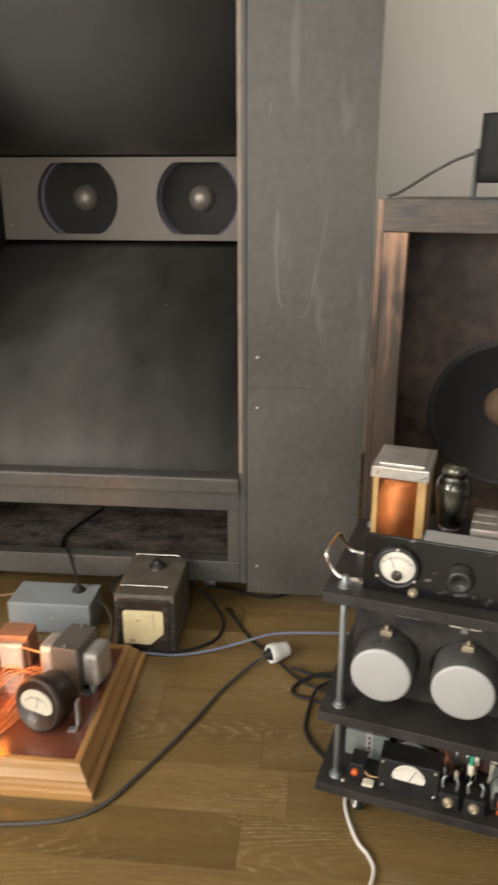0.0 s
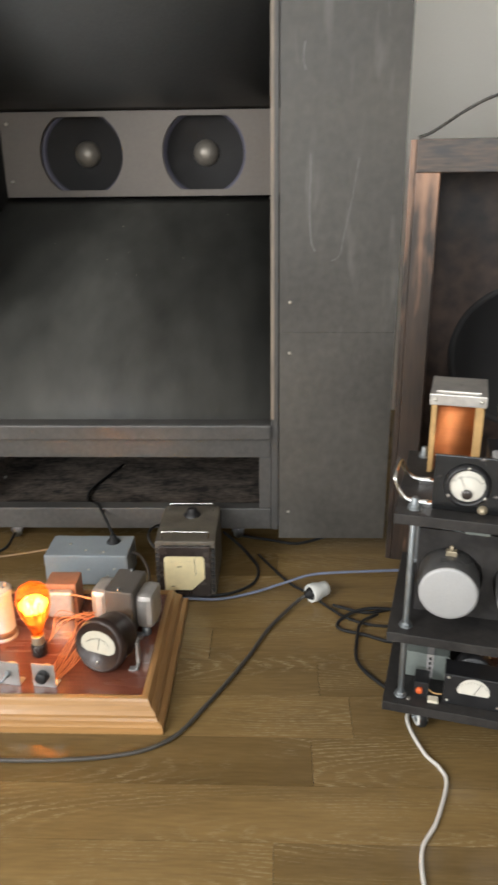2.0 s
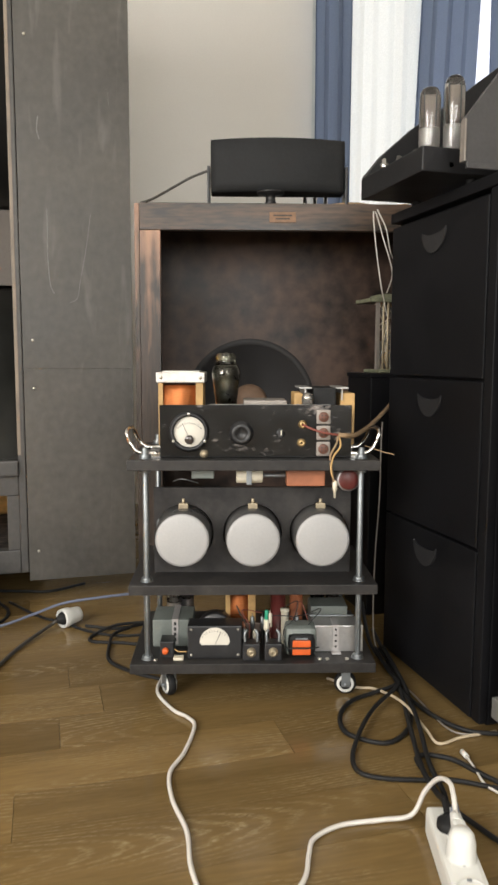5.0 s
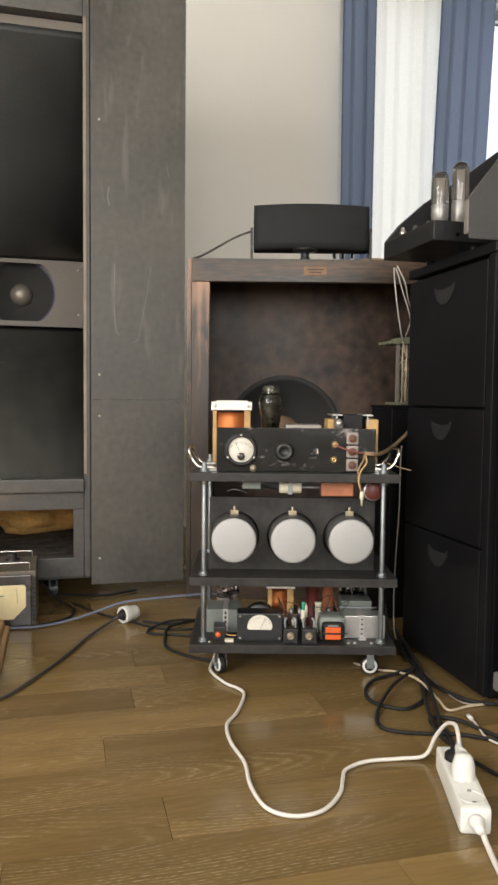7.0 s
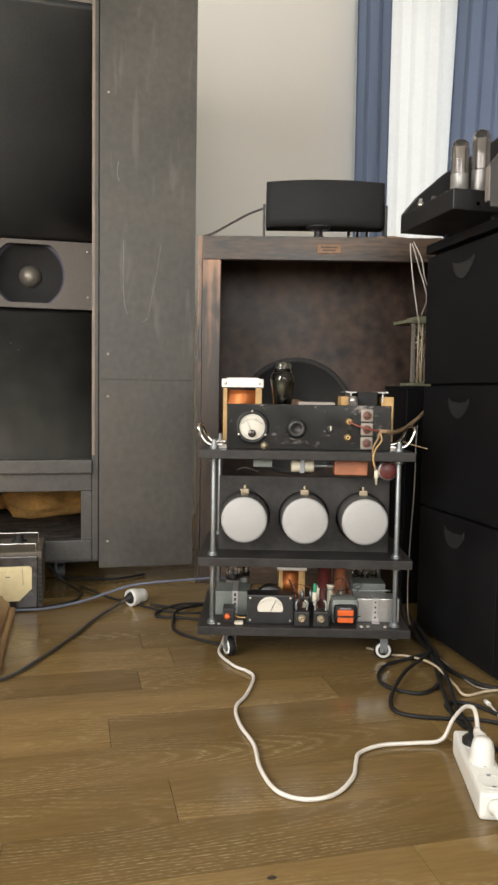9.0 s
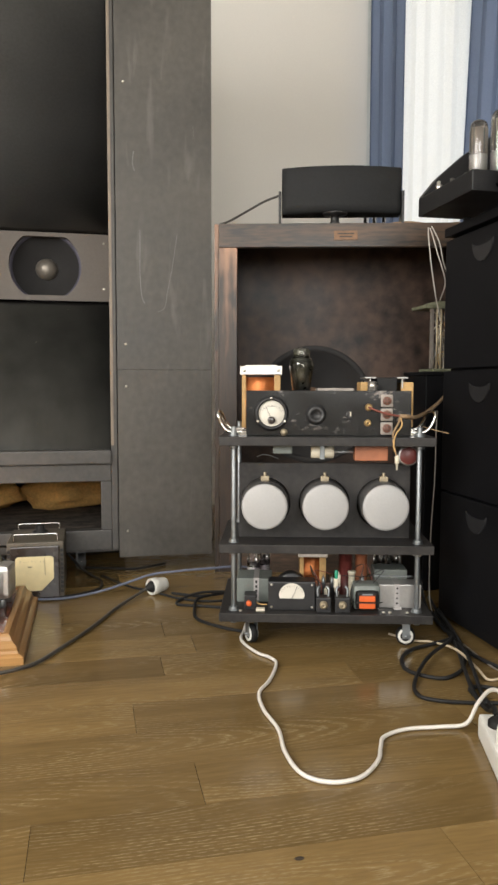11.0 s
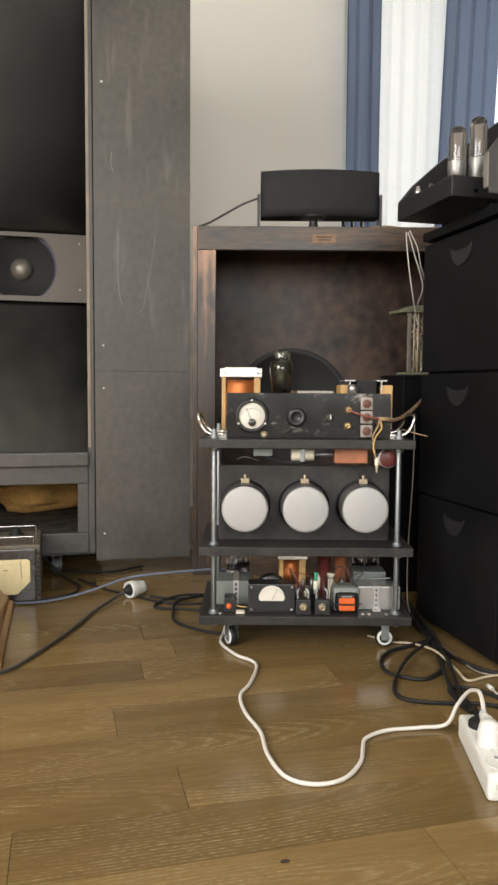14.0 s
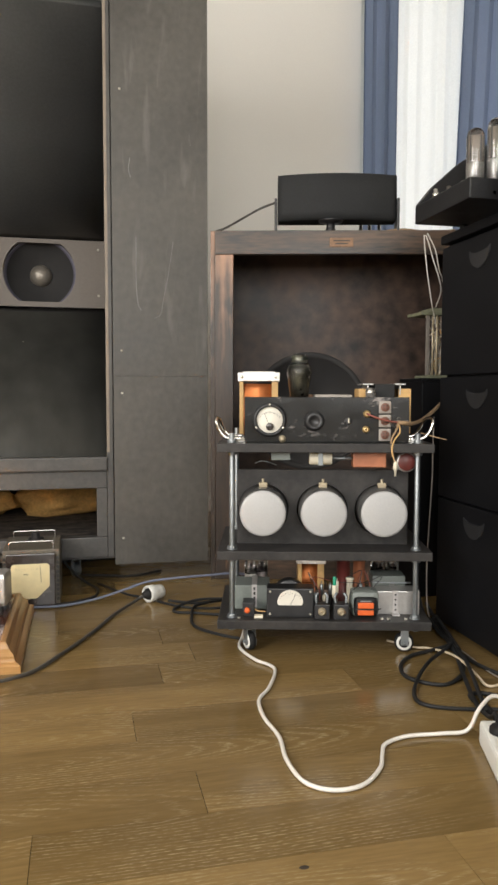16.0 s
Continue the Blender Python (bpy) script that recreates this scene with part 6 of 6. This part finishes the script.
for k, pts in enumerate(([(0.570, 1.50, 1.050), (0.572, 1.50, 1.02), (0.582, 1.50, 0.944), (0.600, 1.51, 0.871), (0.622, 1.54, 0.842), (0.65, 1.575, 0.80)],
                         [(0.575, 1.50, 1.050), (0.584, 1.50, 1.028), (0.600, 1.50, 0.98), (0.616, 1.50, 0.937), (0.64, 1.53, 0.90), (0.66, 1.60, 0.863)],
                         [(0.580, 1.50, 1.055), (0.605, 1.50, 1.01), (0.622, 1.51, 0.96), (0.65, 1.54, 0.93), (0.69, 1.60, 0.863)])):
    bm = B()
    sweep(bm, pts, 0.0017)
    solid("thin_cable", bm, WHITECORD, "thin white cable hanging down to the wired module", "cable", group="thin white cables")

# ---- things on the floor ----
ps = thing("power_strip", Matrix.Translation((0.281, 0.570, 0)) @ Matrix.Rotation(radians(-18.0), 4, "Z"), "white three-way power strip on the floor holding two plugs", "power strip")
bm = B()
box(bm, -0.0245, 0.0245, -0.100, 0.106, 0.0, 0.043, 0.007)
part("strip_body", bm, WHITE, ps)
bm = B()
lathe(bm, [(0, 0.0), (0.0125, 0.0), (0.0120, -0.008), (0.0085, -0.012), (0.0080, -0.022), (0.0055, -0.028), (0, -0.028)], (0.0, -0.0995, 0.022), "y", 20)
part("strain_relief", bm, WHITE, ps)
for yy in (-0.068, -0.007, 0.054):
    bm = B()
    lathe(bm, [(0.0205, 0.0435), (0.0205, 0.0445), (0.0190, 0.0445), (0.0188, 0.032), (0, 0.032)], (0, yy, 0), "z", 28)
    so = part("socket", bm, WHITE, ps)
    bm = B()
    for s in (-1, 1):
        cyl(bm, (s * 0.0095, yy, 0.0318), 0.0025, 0.001, "z", 10)
    part("pin_hole", bm, INK, so)
    bm = B()
    for s in (-1, 1):
        box(bm, -0.003, 0.003, yy + s * 0.0175 - 0.0015, yy + s * 0.0175 + 0.0015, 0.033, 0.0455, 0.0005)
    part("earth_clip", bm, ZINC, so)
bp = thing("black_plug", Matrix.Translation((0.281, 0.570, 0)) @ Matrix.Rotation(radians(-18.0), 4, "Z"), "black mains plug in the power strip", "plug")
bm = B()
lathe(bm, [(0, 0.033), (0.0182, 0.033), (0.0185, 0.052), (0.015, 0.056), (0.009, 0.058), (0.006, 0.062), (0, 0.062)], (0, 0.054, 0), "z", 24)
part("plug_body", bm, RUBBER, bp)
bm = B()
sweep(bm, [(0.0, 0.054, 0.060), (0.003, 0.056, 0.072), (0.009, 0.062, 0.074), (0.014, 0.070, 0.056)], 0.0022)
part("blue_lead", bm, BLUECORD, bp)
wp = thing("white_plug", Matrix.Translation((0.281, 0.570, 0)) @ Matrix.Rotation(radians(-18.0), 4, "Z"), "white mains plug in the power strip", "plug")
bm = B()
lathe(bm, [(0, 0.033), (0.0185, 0.033), (0.0198, 0.040), (0.0192, 0.062), (0.0160, 0.076), (0.0115, 0.082), (0, 0.084)], (0, -0.007, 0), "z", 10)
box(bm, -0.0095, 0.0095, -0.003, 0.018, 0.060, 0.082, 0.005)
for k in range(3):
    cyl(bm, (0, 0.017 + 0.006 * k, 0.074), 0.0085 - 0.001 * k, 0.0035, "y", 14)
cyl(bm, (0, 0.014, 0.074), 0.0055, 0.024, "y", 14)
part("plug_body", bm, WHITE, wp)


def cord_thing(name, pts, r, material, label):
    bm = B()
    sweep(bm, pts, r)
    return solid(name, bm, material, label, "cord")


cord_thing("white_power_cable", [(0.02, 1.300, 0.055), (0.002, 1.285, 0.012), (-0.018, 1.225, 0.006), (0.000, 1.142, 0.005), (0.022, 1.105, 0.005), (0.027, 1.066, 0.005), (-0.008, 0.982, 0.005), (-0.043, 0.925, 0.005), (-0.052, 0.850, 0.005), (-0.045, 0.766, 0.005),
                                (-0.054, 0.687, 0.005), (-0.046, 0.613, 0.005), (-0.009, 0.580, 0.005), (0.041, 0.585, 0.005), (0.086, 0.627, 0.005), (0.108, 0.670, 0.005), (0.128, 0.702, 0.005), (0.176, 0.720, 0.005), (0.240, 0.716, 0.005), (0.285, 0.708, 0.010),
                                (0.305, 0.706, 0.045), (0.312, 0.682, 0.078), (0.311, 0.650, 0.092), (0.304, 0.627, 0.088), (0.298, 0.612, 0.078), (0.292, 0.598, 0.074)], 0.0036, WHITECORD, "white power cord winding over the floor to the power strip")
cord_thing("white_power_cable", [(0.254, 0.466, 0.022), (0.249, 0.450, 0.012), (0.245, 0.43, 0.006), (0.232, 0.385, 0.005), (0.222, 0.33, 0.005), (0.24, 0.25, 0.005)], 0.0045, WHITECORD, "white cord of the power strip trailing over the floor")
cord_thing("grey_cable", [(-1.25, 1.135, 0.006), (-1.08, 1.122, 0.006), (-0.947, 1.118, 0.006), (-0.789, 1.104, 0.006), (-0.601, 1.119, 0.006), (-0.497, 1.164, 0.006), (-0.429, 1.270, 0.006), (-0.354, 1.418, 0.006), (-0.300, 1.544, 0.006), (-0.232, 1.645, 0.014), (-0.210, 1.659, 0.023)], 0.0043, GREYCORD, "thick dark grey cord running to the white connector")
cord_thing("blue_cable", [(-0.560, 1.668, 0.006), (-0.508, 1.668, 0.006), (-0.43, 1.668, 0.006), (-0.339, 1.690, 0.014), (-0.26, 1.712, 0.030), (-0.19, 1.726, 0.046), (-0.10, 1.730, 0.052), (0.00, 1.735, 0.054), (0.07, 1.74, 0.054), (0.15, 1.76, 0.040)], 0.0037, BLUECORD, "blue-grey cord crossing the floor behind the connector")
cord_thing("black_cable", [(-0.14, 1.635, 0.012), (-0.06, 1.612, 0.006), (0.012, 1.630, 0.005), (0.10, 1.64, 0.005)], 0.0040, RUBBER, "black cord lying on the floor")
cord_thing("black_cable", [(0.10, 1.60, 0.005), (0.03, 1.615, 0.012), (-0.06, 1.616, 0.014), (-0.12, 1.585, 0.006), (-0.131, 1.545, 0.005), (-0.068, 1.518, 0.005), (-0.006, 1.492, 0.005), (0.08, 1.50, 0.005)], 0.0040, RUBBER, "black cord curled in a loop on the floor")
cord_thing("black_cable", [(-0.03, 1.60, 0.010), (-0.075, 1.560, 0.012), (-0.092, 1.500, 0.006), (-0.098, 1.412, 0.005), (-0.050, 1.333, 0.005), (0.02, 1.27, 0.005)], 0.0040, RUBBER, "black cord running under the trolley")
cord_thing("black_cable", [(-0.435, 1.90, 0.08), (-0.40, 1.93, 0.03), (-0.365, 1.90, 0.008), (-0.335, 1.83, 0.005), (-0.345, 1.75, 0.005), (-0.40, 1.70, 0.005), (-0.46, 1.683, 0.005), (-0.52, 1.675, 0.006)], 0.0042, RUBBER, "black cord from the bench meter curling to the floor")
cord_thing("black_cable", [(-0.40, 2.02, 0.006), (-0.30, 1.99, 0.006), (-0.22, 1.97, 0.006), (-0.12, 2.02, 0.006)], 0.0042, RUBBER, "black cord under the horn's edge")
cord_thing("black_cable", [(-0.334, 1.902, 0.005), (-0.252, 1.756, 0.005), (-0.20, 1.70, 0.005), (-0.12, 1.60, 0.005), (-0.05, 1.56, 0.005), (0.04, 1.555, 0.005)], 0.0035, RUBBER, "thin black cord on the floor")
cord_thing("black_cable", [(-1.30, 2.02, 0.010), (-1.285, 1.93, 0.006), (-1.255, 1.84, 0.006), (-1.175, 1.765, 0.005), (-1.06, 1.742, 0.005), (-0.99, 1.70, 0.006), (-0.96, 1.60, 0.07), (-0.95, 1.50, 0.10)], 0.0042, RUBBER, "black cord looping from the horn to the board")
cord_thing("black_cable", [(-1.235, 1.97, 0.02), (-1.19, 1.91, 0.006), (-1.135, 1.89, 0.005), (-1.09, 1.93, 0.006), (-1.08, 2.00, 0.02)], 0.0042, RUBBER, "black cord loop below the horn")
cord_thing("beige_cable", [(-1.30, 1.88, 0.004), (-1.20, 1.862, 0.004), (-1.10, 1.88, 0.004), (-0.968, 1.925, 0.004), (-0.88, 1.97, 0.004)], 0.003, TANCORD, "thin beige cord on the floor below the horn")
cord_thing("black_cable", [(-0.80, 2.30, 0.121), (-0.86, 2.10, 0.121), (-0.84, 1.99, 0.125), (-0.80, 1.93, 0.150), (-0.765, 1.87, 0.135), (-0.735, 1.815, 0.116)], 0.0042, RUBBER, "black cord from the horn's compartment into the grey box")
cord_thing("grey_cable", [(-0.70, 1.80, 0.07), (-0.665, 1.80, 0.062), (-0.640, 1.785, 0.03), (-0.63, 1.75, 0.006), (-0.62, 1.70, 0.006)], 0.004, GREYCORD, "grey cord at the grey box's side")
cord_thing("black_cable", [(-0.598, 1.76, 0.09), (-0.625, 1.775, 0.115), (-0.632, 1.80, 0.13), (-0.62, 1.86, 0.12), (-0.598, 1.89, 0.10)], 0.0035, RUBBER, "black cord at the bench meter's side")
# coils by the drawer cabinet
cord_thing("black_cable", [(0.505, 1.38, 0.10), (0.492, 1.30, 0.03), (0.490, 1.20, 0.010), (0.473, 1.121, 0.014), (0.412, 1.103, 0.008), (0.352, 1.084, 0.006), (0.308, 1.037, 0.005), (0.291, 0.976, 0.005), (0.318, 0.933, 0.005), (0.358, 0.918, 0.005), (0.414, 0.958, 0.008), (0.462, 1.05, 0.012), (0.488, 1.15, 0.020), (0.500, 1.25, 0.04)], 0.0043, RUBBER, "black cord lying in loose coils beside the drawer cabinet")
cord_thing("black_cable", [(0.495, 1.28, 0.025), (0.480, 1.18, 0.014), (0.464, 1.103, 0.020), (0.378, 1.032, 0.014), (0.319, 0.963, 0.014), (0.274, 0.899, 0.006), (0.260, 0.847, 0.005), (0.289, 0.817, 0.005), (0.342, 0.797, 0.005), (0.400, 0.778, 0.006), (0.462, 0.735, 0.006), (0.54, 0.69, 0.006)], 0.0040, RUBBER, "black cord in a wide loop on the floor")
cord_thing("black_cable", [(0.498, 1.264, 0.03), (0.497, 1.197, 0.012), (0.454, 1.068, 0.016), (0.407, 0.944, 0.014), (0.365, 0.82, 0.008), (0.348, 0.745, 0.014), (0.326, 0.690, 0.040), (0.306, 0.652, 0.062), (0.2965, 0.628, 0.060)], 0.0045, RUBBER, "black cord leading to the plug in the power strip")
cord_thing("black_cable", [(0.512, 1.33, 0.05), (0.503, 1.24, 0.018), (0.476, 1.13, 0.008), (0.446, 1.02, 0.024), (0.418, 0.930, 0.022), (0.384, 0.83, 0.008), (0.368, 0.76, 0.006), (0.352, 0.715, 0.006), (0.341, 0.665, 0.006)], 0.0043, RUBBER, "black cord bundled with others beside the power strip")
cord_thing("black_cable", [(0.366, 0.828, 0.006), (0.374, 0.856, 0.006), (0.398, 0.860, 0.006), (0.431, 0.835, 0.006), (0.450, 0.791, 0.006), (0.467, 0.754, 0.006), (0.50, 0.70, 0.006), (0.56, 0.66, 0.006)], 0.0043, RUBBER, "black cord going under the grey cabinet")
cord_thing("black_cable", [(0.46, 1.10, 0.010), (0.475, 0.99, 0.008), (0.50, 0.93, 0.006), (0.535, 0.90, 0.006), (0.60, 0.88, 0.006)], 0.0043, RUBBER, "black cord passing under the drawer cabinet's corner")
cord_thing("black_cable", [(0.352, 0.73, 0.006), (0.357, 0.707, 0.006), (0.370, 0.660, 0.006), (0.382, 0.620, 0.006), (0.42, 0.56, 0.006), (0.48, 0.52, 0.006)], 0.0040, RUBBER, "black cord on the floor by the power strip")
cord_thing("beige_cable", [(0.345, 1.20, 0.004), (0.386, 1.144, 0.004), (0.420, 1.121, 0.006), (0.433, 1.027, 0.020), (0.431, 0.930, 0.014), (0.437, 0.892, 0.004), (0.490, 0.901, 0.004), (0.563, 0.903, 0.004)], 0.0028, CREAMCORD, "thin beige cord leading under the drawer cabinet")
cord_thing("white_cable", [(0.515, 1.31, 0.545), (0.508, 1.300, 0.50), (0.508, 1.302, 0.379), (0.508, 1.318, 0.224), (0.508, 1.322, 0.10), (0.502, 1.295, 0.03), (0.490, 1.207, 0.006), (0.486, 1.069, 0.005), (0.479, 0.951, 0.005), (0.497, 0.909, 0.005), (0.562, 0.898, 0.005)], 0.0018, FLANGE, "thin grey cable hanging down the drawer cabinet")
adp = thing("white_cable_adapter", Matrix.Translation((0.008, 0.0, 0.0)), "short white cable with a plug at each end on the floor", "cable")
bm = B()
sweep(bm, [(0.452, 0.838, 0.006), (0.444, 0.80, 0.006), (0.434, 0.752, 0.006), (0.448, 0.712, 0.006)], 0.0022)
part("lead", bm, WHITECORD, adp)
bm = B()
sweep(bm, [(0.452, 0.838, 0.0055), (0.453, 0.855, 0.0055)], 0.0045, 10, False)
part("plug_end", bm, WHITE, adp)
bm = B()
sweep(bm, [(0.448, 0.712, 0.006), (0.455, 0.692, 0.006)], 0.0055, 10, False)
part("plug_end", bm, WHITE, adp)
cord_thing("white_power_cable", [(0.56, 0.58, 0.005), (0.47, 0.575, 0.005), (0.405, 0.563, 0.005), (0.352, 0.550, 0.005), (0.325, 0.518, 0.005), (0.338, 0.470, 0.005), (0.40, 0.44, 0.005), (0.5, 0.43, 0.005)], 0.0045, WHITECORD, "white cord looping on the floor by the power strip")

# white trailing connector
wc = thing("white_connector", Matrix.Translation((-0.174, 1.682, 0)) @ Matrix.Rotation(radians(34), 4, "Z"), "white trailing socket with a black plug lying on the floor", "connector")
bm = B()
lathe(bm, [(0, 0.028), (0.014, 0.028), (0.0185, 0.025), (0.0205, 0.012), (0.0210, 0.0), (0.0245, -0.006), (0.0245, -0.024), (0.0235, -0.028), (0.0200, -0.028), (0.0195, -0.012), (0, -0.012)], (0, 0, 0.0248), "x", 28)
part("socket_shell", bm, WHITE, wc)
bm = B()
lathe(bm, [(0, -0.0125), (0.0165, -0.0125), (0.0165, -0.026), (0.012, -0.034), (0.006, -0.044), (0, -0.044)], (0, 0, 0.0248), "x", 24)
part("inserted_plug", bm, RUBBER, wc)

# ---- oak planks of the floor ----
ROW, LEN = 0.1225, 1.25
JOINTS = {-1: 0.104, 0: -0.450, 1: -0.205, 2: 0.31, 5: -0.216, 7: -0.191}
bm = B()
box(bm, 0.0004, LEN - 0.0004, 0.0004, ROW - 0.0004, -0.014, 0.0, 0.0)
plank_mesh = finish("plank", bm, OAK)
bm = B()
lathe(bm, [(0, 0.0006), (0.006, 0.0005), (0.0085, -0.001)], (0, 0, 0), "z", 14, Matrix.Translation((-0.105, 0.421, 0)) @ Matrix.Diagonal((1.0, 0.6, 1.0, 1.0)))
part("knot", bm, GAP, FLOOR, "small dark knot in the oak")
for row in list(range(-19, 23)) + list(range(-30, -19)):
    y = 0.447 + ROW * row
    start = JOINTS.get(row, -0.45 + 0.47 * row - math.floor(0.47 * row / LEN) * LEN)
    x = start - math.ceil((start - XW) / LEN) * LEN
    while x < XE - 0.002:
        mesh, lo, hi = plank_mesh, max(x, XW), min(x + LEN, XE)
        if hi - lo < LEN - 1e-4:
            bm = B()
            box(bm, lo - x + 0.0004, hi - x - 0.0004, 0.0004, ROW - 0.0004, -0.014, 0.0, 0.0)
            mesh = finish("plank", bm, OAK)
        ob = new("plank", mesh)
        ob.matrix_basis = Matrix.Translation((x, y, 0))
        ob.parent = FLOOR
        x += LEN
